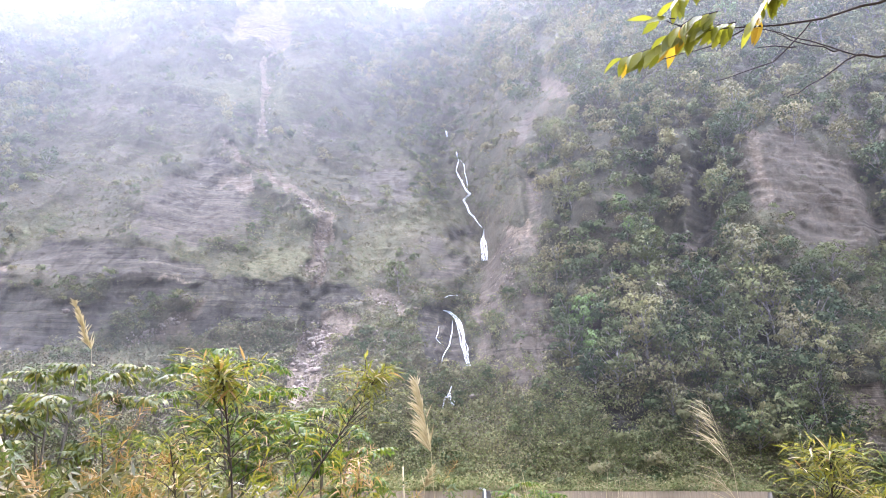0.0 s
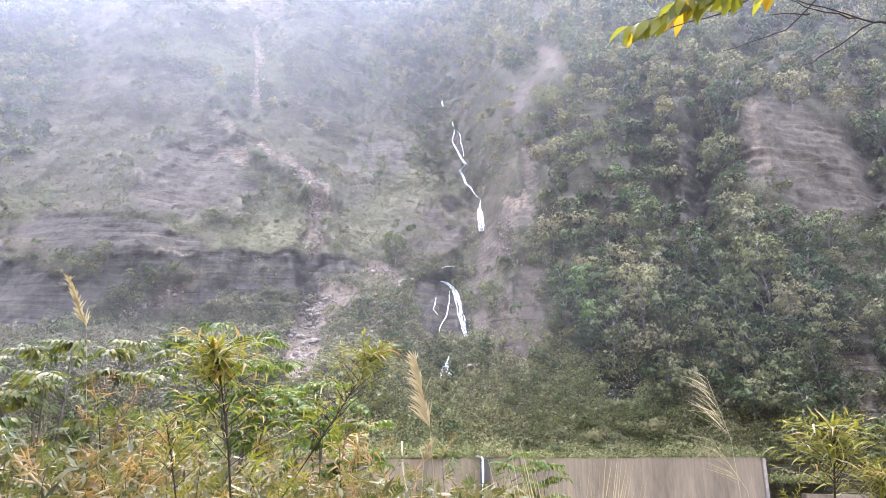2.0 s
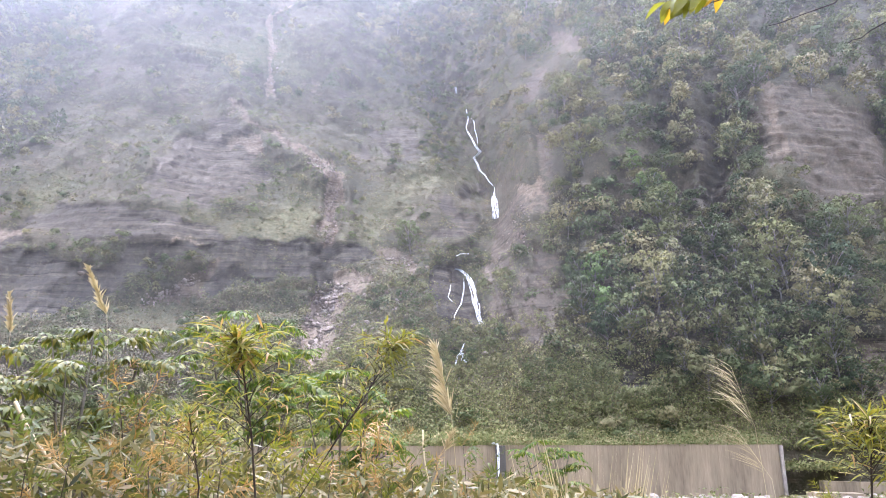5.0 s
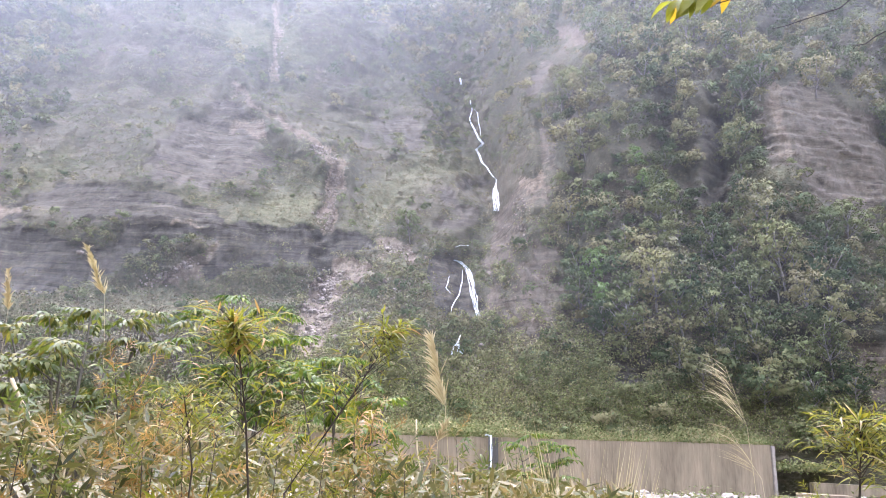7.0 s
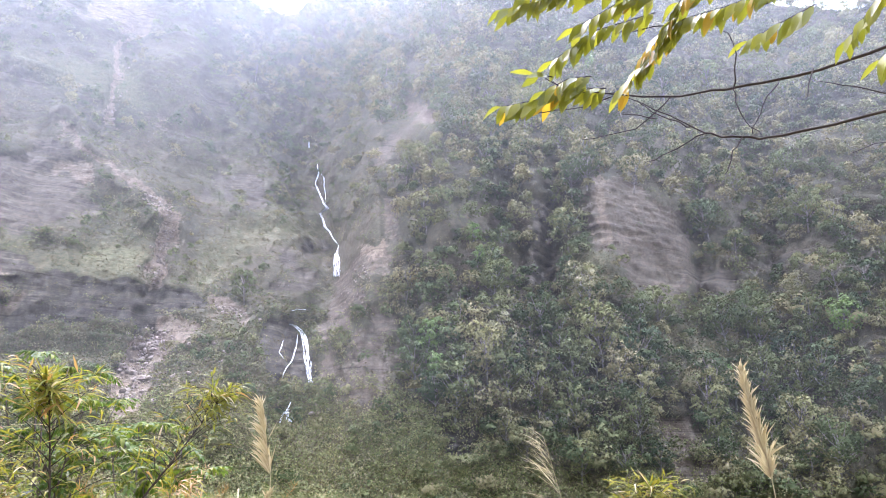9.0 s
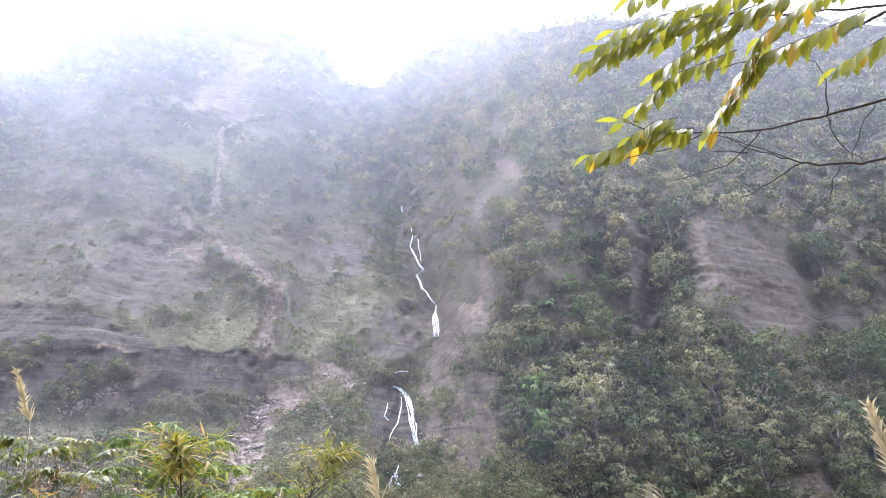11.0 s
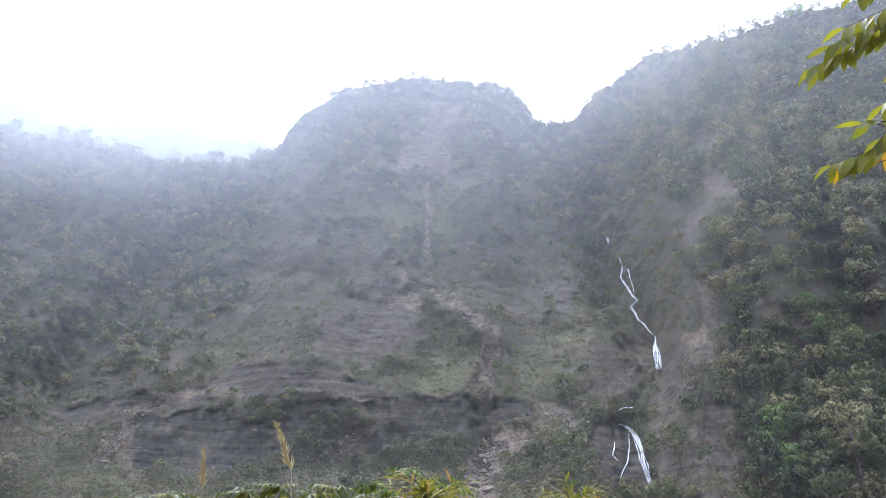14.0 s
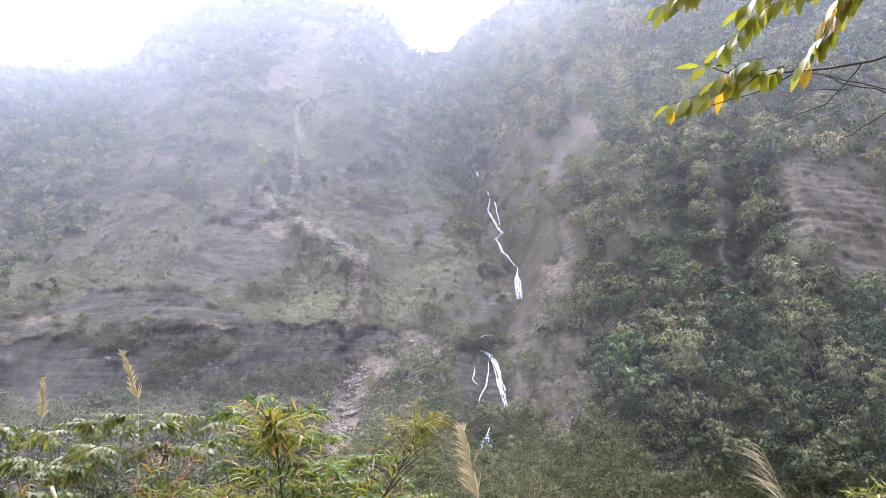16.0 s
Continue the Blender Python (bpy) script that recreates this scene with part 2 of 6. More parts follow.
class Shape:
    """Collects tubes, blades and boxes into one mesh."""

    def __init__(self):
        self.v, self.f = [], []

    def tube(self, pts, r0, r1, sides=6):
        pts = [Vector(p) for p in pts]
        start = len(self.v)
        for i, p in enumerate(pts):
            t = (pts[min(i + 1, len(pts) - 1)] - pts[max(i - 1, 0)]).normalized()
            a = t.cross(Vector((0.31, 0.17, 0.93)) if abs(t.z) < 0.9 else Vector((1, 0.2, 0))).normalized()
            b = t.cross(a)
            r = r0 + (r1 - r0) * i / max(1, len(pts) - 1)
            for k in range(sides):
                w = 2 * math.pi * k / sides
                self.v.append(p + (a * math.cos(w) + b * math.sin(w)) * r)
        for i in range(len(pts) - 1):
            for k in range(sides):
                q = start + i * sides
                self.f.append((q + k, q + (k + 1) % sides, q + sides + (k + 1) % sides, q + sides + k))
        self.f.append(tuple(start + (len(pts) - 1) * sides + k for k in range(sides)))
        self.f.append(tuple(start + sides - 1 - k for k in range(sides)))
        return self

    def blade(self, base, ahead, up, length, width, droop=0.3, fold=0.25, segs=4, peak=0.4):
        """A leaf: a strip folded along its midrib that widens to its middle, tapers and droops."""
        base, ahead, up = Vector(base), Vector(ahead).normalized(), Vector(up)
        side = ahead.cross(up)
        if side.length < 1e-4:
            side = ahead.cross(Vector((1, 0.1, 0)))
        side.normalize()
        up = side.cross(ahead)
        s = len(self.v)
        for i in range(segs + 1):
            u = i / segs
            wide = width * 0.5 * (u / peak if u < peak else (1 - u) / (1 - peak)) ** 0.7 if 0 < u < 1 else 0.0
            c = base + ahead * length * (u - 0.25 * droop * u * u) - Vector((0, 0, 1)) * length * droop * u * u
            if i in (0, segs):
                self.v.append(c)
            else:
                self.v += [c - side * wide + up * wide * fold, c, c + side * wide + up * wide * fold]
        rows = [[s]] + [[s + 1 + 3 * k, s + 2 + 3 * k, s + 3 + 3 * k] for k in range(segs - 1)] + [[s + 1 + 3 * (segs - 1)]]
        for a, b in zip(rows, rows[1:]):
            if len(a) == 1:
                self.f += [(a[0], b[1], b[0]), (a[0], b[2], b[1])]
            elif len(b) == 1:
                self.f += [(a[0], a[1], b[0]), (a[1], a[2], b[0])]
            else:
                self.f += [(a[0], a[1], b[1], b[0]), (a[1], a[2], b[2], b[1])]
        return self

    def mesh(self, name, mat, smooth=True):
        me = mesh_of(name, self.v, self.f, mat)
        if smooth:
            me.polygons.foreach_set("use_smooth", np.ones(len(me.polygons), bool))
        return me


def leaf_cards(centres, normals, size, rng, slim=0.55, spread=0.7, kite=False):
    """Pointed leaf sprays facing about along the normals, one triangle each or a bent kite; also soft corner normals."""
    n = len(centres)
    base = normals / (np.linalg.norm(normals, axis=1)[:, None] + 1e-9)
    nor = normals + rng.normal(0, spread, (n, 3))
    nor /= np.linalg.norm(nor, axis=1)[:, None] + 1e-9
    t = np.cross(nor, rng.normal(0, 1, (n, 3)))
    t /= np.linalg.norm(t, axis=1)[:, None] + 1e-9
    b = np.cross(nor, t)
    s = (size * rng.uniform(0.6, 1.4, n))[:, None]
    k = 4 if kite else 3
    if kite:
        v = np.stack([centres - t * s, centres + b * s * slim + nor * s * 0.12, centres + t * s, centres - b * s * slim - nor * s * 0.12], 1)
    else:
        v = np.stack([centres - t * s * 0.8 + b * s * slim, centres - t * s * 0.7 - b * s * slim * 1.1, centres + t * s], 1)
    soft = 0.9 * base + 0.2 * nor
    soft /= np.linalg.norm(soft, axis=1)[:, None] + 1e-9
    return v.reshape(-1, 3), np.arange(k * n).reshape(n, k), np.repeat(soft, k, 0)


def rounded_box(sx, sy, sz, bevel, mat, name, rough=0.0, seed=0, cuts=0):
    """A box on its base with bevelled, slightly uneven edges."""
    bm = bmesh.new()
    bmesh.ops.create_cube(bm, size=1)
    bmesh.ops.scale(bm, vec=(sx, sy, sz), verts=bm.verts)
    bmesh.ops.translate(bm, vec=(0, 0, sz / 2), verts=bm.verts)
    if cuts:
        bmesh.ops.subdivide_edges(bm, edges=bm.edges[:], cuts=cuts, use_grid_fill=True)
    bmesh.ops.bevel(bm, geom=[e for e in bm.edges if e.calc_face_angle(0) > 0.5], offset=bevel, segments=2, affect="EDGES")
    if rough:
        for v in bm.verts:
            v.co += noise.noise_vector(v.co * 0.9 + Vector((seed, 0, 0))) * rough
    me = bpy.data.meshes.new(name)
    bm.to_mesh(me)
    bm.free()
    me.materials.append(mat)
    return me


# ---- the mountainside: distance from the valley's middle by bearing and height ----
HEIGHTS = [4.5, 8, 15, 25, 38, 55, 80, 120, 170, 240]
PROFILES = {}
PROFILES[-80] = [130, 140, 155, 170, 182, 200, 225, 260, 300, 360]
PROFILES[-50] = [110, 120, 135, 150, 162, 180, 205, 240, 280, 340]
PROFILES[-34] = [90, 98, 110, 124, 131, 150, 175, 205, 240, 290]
PROFILES[-22] = [82, 88, 100, 116, 120, 138, 165, 188, 217, 258]
PROFILES[-11] = [78, 84, 95, 112, 118, 135, 160, 185, 215, 255]
PROFILES[-4] = [79, 83, 92, 104, 118, 136, 162, 190, 222, 268]
PROFILES[2] = [79, 84, 95, 105, 121, 138, 162, 200, 245, 300]
PROFILES[7] = [79, 82, 88, 96, 104, 116, 136, 172, 215, 270]
PROFILES[13] = [80, 82, 86, 91, 96, 105, 124, 155, 188, 235]
PROFILES[25] = [86, 88, 91, 96, 101, 108, 126, 158, 190, 238]
PROFILES[40] = [96, 100, 106, 112, 118, 126, 144, 175, 210, 260]
PROFILES[80] = [120, 125, 132, 140, 148, 158, 178, 210, 245, 300]
BEARINGS = list(PROFILES)
RIDGE_AZ = [-80, -53, -48.5, -43, -38.4, -32.5, -30.1, -28.5, -25, -21.8, -17.8, -12.7, -7.6, -5.7, -2.2, 0.6, 6.2, 11.5, 18.6, 30, 46, 80]
RIDGE_EL = [27, 28.5, 29.6, 30.2, 30.4, 32.0, 33.0, 36, 38.3, 39.5, 40.3, 40.1, 39.2, 36.9, 36.8, 39.0, 41.2, 41.0, 41.2, 39.8, 34.0, 28]

# ---- maps of the slope by bearing and elevation: bare rock, its paleness and bedding, grass, relief ----
MAP_A, MAP_E = np.arange(-64, 58.01, 0.1), np.arange(-2, 47.01, 0.1)
GRID_A, GRID_E = np.meshgrid(MAP_A, MAP_E)
WARP_A = GRID_A + 0.55 * fbm(GRID_A * 0.9, GRID_E * 0.9, 61, 6)
WARP_E = GRID_E + 0.42 * fbm(GRID_A * 0.9, GRID_E * 0.9, 67, 6)
HOLES = fbm(GRID_A * 1.1 + 0.35 * GRID_E, GRID_E * 0.7, 71, 5)
ROCK, PALE, BED, GRASS, RELIEF = (np.zeros_like(GRID_A) for _ in range(5))


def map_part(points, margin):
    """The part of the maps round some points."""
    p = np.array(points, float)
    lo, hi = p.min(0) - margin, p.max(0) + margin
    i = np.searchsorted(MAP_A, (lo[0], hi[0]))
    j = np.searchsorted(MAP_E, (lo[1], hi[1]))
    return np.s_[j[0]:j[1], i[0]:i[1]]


def line_distance(points, w):
    x, y = WARP_A[w], WARP_E[w]
    best = np.full(x.shape, 99.0)
    for (a0, e0), (a1, e1) in zip(points, points[1:]):
        dx, dy = a1 - a0, e1 - e0
        u = np.clip(((x - a0) * dx + (y - e0) * dy) / (dx * dx + dy * dy), 0, 1)
        best = np.minimum(best, np.hypot(x - a0 - u * dx, y - e0 - u * dy))
    return best


def area_distance(points, w):
    """Distance from an outline, negative inside it."""
    x, y = WARP_A[w], WARP_E[w]
    inside = np.zeros(x.shape, bool)
    for (a0, e0), (a1, e1) in zip(points, points[1:] + points[:1]):
        if e0 != e1:
            inside ^= ((e0 > y) != (e1 > y)) & (x < (a1 - a0) * (y - e0) / (e1 - e0) + a0)
    d = line_distance(points + points[:1], w)
    return np.where(inside, -d, d)


def bare(d, w, pale, bed):
    k = np.clip(0.55 - d / (0.3 if pale < 0.09 else 0.7), 0, 1)
    if 0.09 < pale < 0.5 and bed < 0.9:
        k = k * np.clip(0.8 + 1.0 * HOLES[w], 0.1, 1)
    more = (k >= ROCK[w]) & (k > 0)
    PALE[w] = np.where(more, pale, PALE[w])
    BED[w] = np.where(more, bed, BED[w])
    ROCK[w] = np.maximum(ROCK[w], k)


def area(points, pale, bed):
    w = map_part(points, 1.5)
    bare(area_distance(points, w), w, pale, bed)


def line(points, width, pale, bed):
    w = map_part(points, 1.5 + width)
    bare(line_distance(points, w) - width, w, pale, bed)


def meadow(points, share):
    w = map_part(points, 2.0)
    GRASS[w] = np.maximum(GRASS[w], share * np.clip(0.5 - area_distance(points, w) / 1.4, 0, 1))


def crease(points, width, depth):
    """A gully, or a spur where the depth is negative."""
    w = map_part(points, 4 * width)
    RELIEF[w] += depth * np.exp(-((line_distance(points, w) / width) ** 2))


# dark shale scarp across the foot of the peak
area([(-36.3, 11.9), (-34.5, 12.6), (-31.4, 13.1), (-27.5, 12.5), (-26.3, 13.0), (-25.2, 14.3), (-21.6, 14.5), (-22.2, 13.3), (-25.3, 11.7), (-26.4, 10.2), (-27.9, 9.7), (-30.6, 8.5), (-34.2, 8.6), (-36.4, 8.2), (-37.0, 9.8)], 0.0, 0.35)
area([(-25.2, 14.6), (-19.8, 14.8), (-18.1, 15.4), (-10.7, 15.6), (-7.0, 15.3), (-5.7, 14.7), (-8.3, 13.8), (-10.8, 13.2), (-15.1, 12.2), (-18.6, 11.2), (-20.0, 11.3), (-18.5, 13.5), (-19.8, 14.0), (-21.5, 13.4)], 0.0, 0.3)
area([(-42.1, 11.4), (-39.5, 12.7), (-36.7, 13.5), (-32.8, 14.0), (-31.5, 13.6), (-34.6, 12.9), (-36.4, 12.2), (-39.9, 11.0)], 0.05, 0.5)
area([(-33.5, 14.4), (-29.8, 16.2), (-26.0, 17.2), (-21.9, 17.0), (-18.1, 15.9), (-18.1, 15.3), (-25.2, 14.5), (-28.6, 14.4)], 0.08, 1.0)
area([(-11.1, 13.2), (-8.2, 13.9), (-9.1, 13.2), (-10.3, 11.6), (-10.7, 11.7)], 0.0, 0.2)
# bedded rock faces under the peak
area([(-23.9, 20.6), (-22.4, 22.1), (-20.6, 23.3), (-18.8, 24.9), (-16.3, 23.1), (-16.5, 21.2), (-14.5, 20.0), (-18.3, 18.9), (-19.3, 17.8), (-22.9, 18.0), (-24.5, 18.8)], 0.14, 1.0)
area([(-18.9, 23.4), (-15.8, 23.3), (-15.5, 22.4), (-18.1, 21.5)], 0.6, 0.9)
area([(-7.9, 22.5), (-6.9, 24.6), (-4.5, 24.9), (-1.9, 23.2), (-2.5, 22.1), (-5.7, 22.0)], 0.12, 0.5)
area([(-2.2, 19.6), (2.9, 20.2), (3.3, 18.9), (2.4, 16.7), (1.2, 16.0), (-2.2, 16.0)], 0.1, 0.35)
area([(-1.8, 13.9), (0.7, 14.1), (2.4, 11.7), (2.7, 9.1), (0.4, 8.9), (-0.9, 9.6), (-1.7, 11.4)], 0.0, 0.7)
area([(-12.7, 28.3), (-10.9, 27.1), (-11.3, 26.8), (-12.8, 27.6)], 0.4, 0.8)
area([(-10.2, 27.6), (-8.4, 26.9), (-9.2, 26.2), (-11.1, 26.4)], 0.2, 0.8)
area([(-9.1, 30.3), (-5.8, 29.4), (-6.3, 29.0), (-9.3, 29.8)], 0.15, 1.0)
# pale rock and runnels on the dome
area([(-16.0, 38.5), (-12.9, 38.6), (-14.2, 36.4), (-14.2, 33.2), (-16.2, 33.2), (-18.9, 33.4), (-18.7, 34.8), (-17.1, 35.4), (-17.2, 37.1)], 0.62, 1.0)
line([(-14.6, 33.4), (-16.1, 31.7), (-15.4, 30.3), (-15.7, 28.5), (-15.2, 26.6)], 0.22, 0.95, 0.5)
line([(-19.9, 36.0), (-16.7, 35.9)], 0.25, 0.5, 1.0)
line([(-23.7, 32.6), (-18.6, 33.6)], 0.25, 0.4, 1.0)
line([(-28.9, 30.6), (-26.3, 31.5)], 0.3, 0.3, 1.0)
line([(-28.9, 29.2), (-26.9, 28.7)], 0.35, 0.3, 1.0)
line([(-23.4, 28.1), (-20.9, 27.6)], 0.3, 0.3, 1.0)
line([(-28.7, 26.2), (-25.9, 27.0)], 0.22, 0.3, 1.0)
line([(-25.3, 29.6), (-16.3, 31.1)], 0.15, 0.3, 0.8)
line([(-10.1, 32.1), (-7.0, 31.8)], 0.2, 0.2, 1.0)
# landslide chutes and their loose rock
line([(-18.5, 25.4), (-14.7, 23.6), (-10.6, 21.5)], 0.28, 0.6, 0.2)
line([(-11.6, 21.8), (-9.4, 20.8), (-10.0, 19.2), (-10.3, 15.5)], 0.5, 0.85, 0.0)
line([(-8.5, 12.2), (-10.4, 10.0), (-11.1, 6.6)], 1.15, 0.8, 0.0)
line([(-7.0, 12.9), (-8.3, 11.7)], 0.4, 0.7, 0.0)
area([(-18.0, 14.2), (-19.6, 10.8), (-22.5, 10.4), (-23.8, 9.9), (-21.3, 11.6), (-19.2, 13.5)], 0.55, 0.0)
line([(-32.8, 14.1), (-36.1, 12.7), (-37.5, 11.3), (-36.6, 9.3)], 0.45, 0.7, 0.0)
line([(-5.8, 14.6), (-3.3, 14.0)], 0.5, 0.55, 0.1)
line([(-22.01, 14.80), (-20.03, 14.89)], 0.1, 1.0, 0.3)
# bare flank beside the waterfall
area([(3.6, 17.3), (5.5, 19.3), (7.4, 20.7), (7.4, 18.3), (6.4, 15.4), (8.2, 15.1), (9.1, 13.6), (9.3, 10.3), (7.8, 7.5), (6.0, 6.7), (3.7, 8.3), (2.9, 11.7), (2.5, 13.4), (3.5, 15.5)], 0.3, 0.25)
area([(5.7, 20.1), (7.6, 20.6), (7.5, 19.1), (6.0, 17.9)], 0.95, 0.8)
line([(8.7, 22.9), (8.7, 20.4)], 0.3, 0.2, 0.3)
line([(9.1, 31.0), (11.3, 30.6)], 0.45, 0.5, 0.8)
line([(6.2, 26.8), (8.3, 28.8)], 0.5, 0.3, 0.8)
line([(7.9, 23.4), (7.8, 18.0)], 0.4, 0.35, 0.3)
# bedded cliff and earth slips by the forest
area([(25.4, 25.0), (27.1, 25.6), (30.0, 24.0), (32.6, 21.9), (32.8, 17.1), (31.6, 15.8), (27.4, 17.0), (27.0, 19.3), (25.8, 19.7), (24.5, 21.1)], 0.34, 1.0)
line([(25.9, 25.0), (26.0, 20.4)], 0.55, 0.8, 0.9)
area([(20.3, 24.2), (22.3, 24.2), (21.8, 19.9), (22.4, 18.9), (21.8, 16.6), (19.8, 17.9)], 0.1, 1.0)
area([(32.8, 17.6), (35.8, 17.9), (35.9, 16.0), (33.1, 15.4)], 0.2, 1.0)
line([(36.6, 17.2), (41.0, 18.3)], 0.3, 0.2, 1.0)
area([(29.2, 6.5), (31.5, 6.8), (32.0, 5.1), (30.6, 3.8), (29.1, 4.6)], 0.55, 0.1)
area([(24.6, 4.9), (28.9, 4.5), (28.8, 3.2), (25.1, 3.8)], 0.05, 0.7)
area([(29.2, 3.9), (32.8, 3.9), (33.1, 2.3), (29.4, 1.1)], 0.3, 0.5)
area([(12.8, 6.2), (15.8, 6.0), (15.6, 4.1), (13.1, 3.5)], 0.02, 0.5)
# open grass
meadow([(-17.9, 16.1), (-13.6, 18.4), (-10.7, 18.1), (-10.7, 15.9), (-17.2, 15.6)], 1.0)
meadow([(-33.2, 16.5), (-30.2, 19.1), (-29.5, 17.8), (-31.4, 15.6)], 0.9)
meadow([(-8.9, 15.7), (-7.4, 18.4), (-5.0, 20.6), (-1.9, 22.4), (1.1, 21.8), (2.4, 20.4), (-2.0, 19.8), (-4.9, 17.5), (-6.0, 15.5)], 0.75)
meadow([(-5.4, 14.3), (-1.6, 13.1), (-0.0, 8.8), (-0.4, 4.7), (-6.1, 4.6), (-8.3, 8.3), (-7.3, 12.0)], 0.7)
meadow([(-42.9, 9.1), (-37.3, 11.0), (-36.3, 8.1), (-30.6, 8.4), (-25.9, 10.2), (-19.5, 10.9), (-11.0, 12.8), (-11.9, 10.4), (-14.9, 8.1), (-42.1, 5.5)], 0.75)
meadow([(-24.4, 29.8), (-14.2, 31.2), (-13.0, 28.5), (-19.1, 27.9)], 0.9)
meadow([(-14.1, 29.0), (-11.6, 29.1), (-12.6, 28.3)], 0.8)
meadow([(-28.7, 14.5), (-20.2, 18.3), (-18.1, 16.0), (-25.4, 16.5)], 0.5)
meadow([(-14.2, 21.3), (-10.8, 21.0), (-10.7, 18.8), (-13.6, 18.7)], 0.5)
meadow([(27.2, 16.8), (29.7, 15.8), (32.5, 13.7), (35.3, 13.6), (35.1, 8.2), (30.8, 8.4), (29.5, 12.2)], 0.85)
meadow([(0.5, 5.9), (5.5, 7.8), (9.2, 5.3), (15.8, 3.0), (26.2, 1.5), (26.1, -0.1), (1.1, -0.6)], 0.8)
meadow([(22.9, 21.2), (26.9, 19.3), (26.3, 16.7), (22.7, 16.8)], 0.6)

# gullies, clefts and spurs
crease([(-5.9, 37.5), (-2.8, 31.2), (-0.5, 27.6), (2.3, 21.3)], 2.0, 9.0)
crease([(2.3, 21.3), (3.8, 17.3), (1.5, 13.5), (0.7, 6.4)], 1.3, 3.5)
crease([(-30.8, 33.5), (-34.2, 28.3), (-37.8, 22.8), (-42.0, 14.2)], 3.0, 16.0)
crease([(-18.7, 25.5), (-14.0, 23.0), (-9.3, 20.1)], 1.3, -4.5)
crease([(-18.7, 25.5), (-24.5, 20.5)], 1.2, -2.5)
crease([(-15.6, 39.5), (-15.2, 31.0), (-15.3, 26.5)], 0.9, 3.0)
crease([(-9.8, 20.0), (-10.2, 15.6), (-10.4, 11.5), (-11.2, 6.5)], 0.7, 2.0)
crease([(22.3, 26.5), (21.1, 16.0)], 0.8, 4.0)
crease([(33.7, 25.5), (33.0, 14.0)], 1.0, 4.5)
crease([(26.0, 24.0), (26.2, 18.5)], 1.6, -2.0)
crease([(10.4, 22.0), (9.6, 8.0)], 0.7, 2.0)
crease([(19.0, 34.0), (17.5, 25.0), (18.5, 18.0)], 1.6, 4.0)
crease([(29.0, 40.0), (27.0, 29.0)], 1.6, 4.0)
crease([(38.5, 30.0), (38.5, 16.0)], 1.4, 4.0)
crease([(-25.0, 36.0), (-23.5, 27.0)], 1.2, 3.0)
crease([(-8.5, 37.0), (-7.5, 28.0)], 1.2, 3.5)
crease([(24.8, 15.5), (26.5, 8.0)], 2.0, -4.0)
crease([(16.2, 14.0), (16.5, 8.0)], 2.0, -2.5)


def sample(grid, az, el):
    """A map's value at a bearing and elevation."""
    x = np.clip((np.asarray(az, float) - MAP_A[0]) / 0.1, 0, MAP_A.size - 1.001)
    y = np.clip((np.asarray(el, float) - MAP_E[0]) / 0.1, 0, MAP_E.size - 1.001)
    i, j = x.astype(int), y.astype(int)
    u, v = x - i, y - j
    return (grid[j, i] * (1 - u) + grid[j, i + 1] * u) * (1 - v) + (grid[j + 1, i] * (1 - u) + grid[j + 1, i + 1] * u) * v


def profile(az, z):
    """Plain distance of the slope at a bearing (degrees) and height, before its roughness."""
    az, z = np.broadcast_arrays(np.asarray(az, float), np.asarray(z, float))
    flat = np.array([np.interp(z, HEIGHTS, row) for row in PROFILES.values()]).reshape(len(BEARINGS), -1)
    i = np.clip(np.searchsorted(BEARINGS, az) - 1, 0, len(BEARINGS) - 2)
    lo, hi = np.array(BEARINGS, float)[i], np.array(BEARINGS, float)[i + 1]
    u = np.clip((az - lo) / (hi - lo), 0, 1)
    u = (u * u * (3 - 2 * u)).ravel()
    k = np.arange(az.size)
    return (flat[i.ravel(), k] * (1 - u) + flat[i.ravel() + 1, k] * u).reshape(az.shape)


def elevation(r, z):
    return np.degrees(np.arctan2(z - EYE_Z, r))


def bedding(arc, z, thick, seed):
    """Where a height lies within its gently tilted rock layer, 0 at the foot and 1 at the lip."""
    layer = (z + 0.05 * arc + 0.7 * fbm(arc / 30, z / 30, seed, 2)) / thick + 0.8 * vnoise(z / (thick * 2.3), arc / 60, seed + 2) + 0.12 * vnoise(z / thick, arc / 3.0, seed + 5)
    return layer - np.floor(layer)


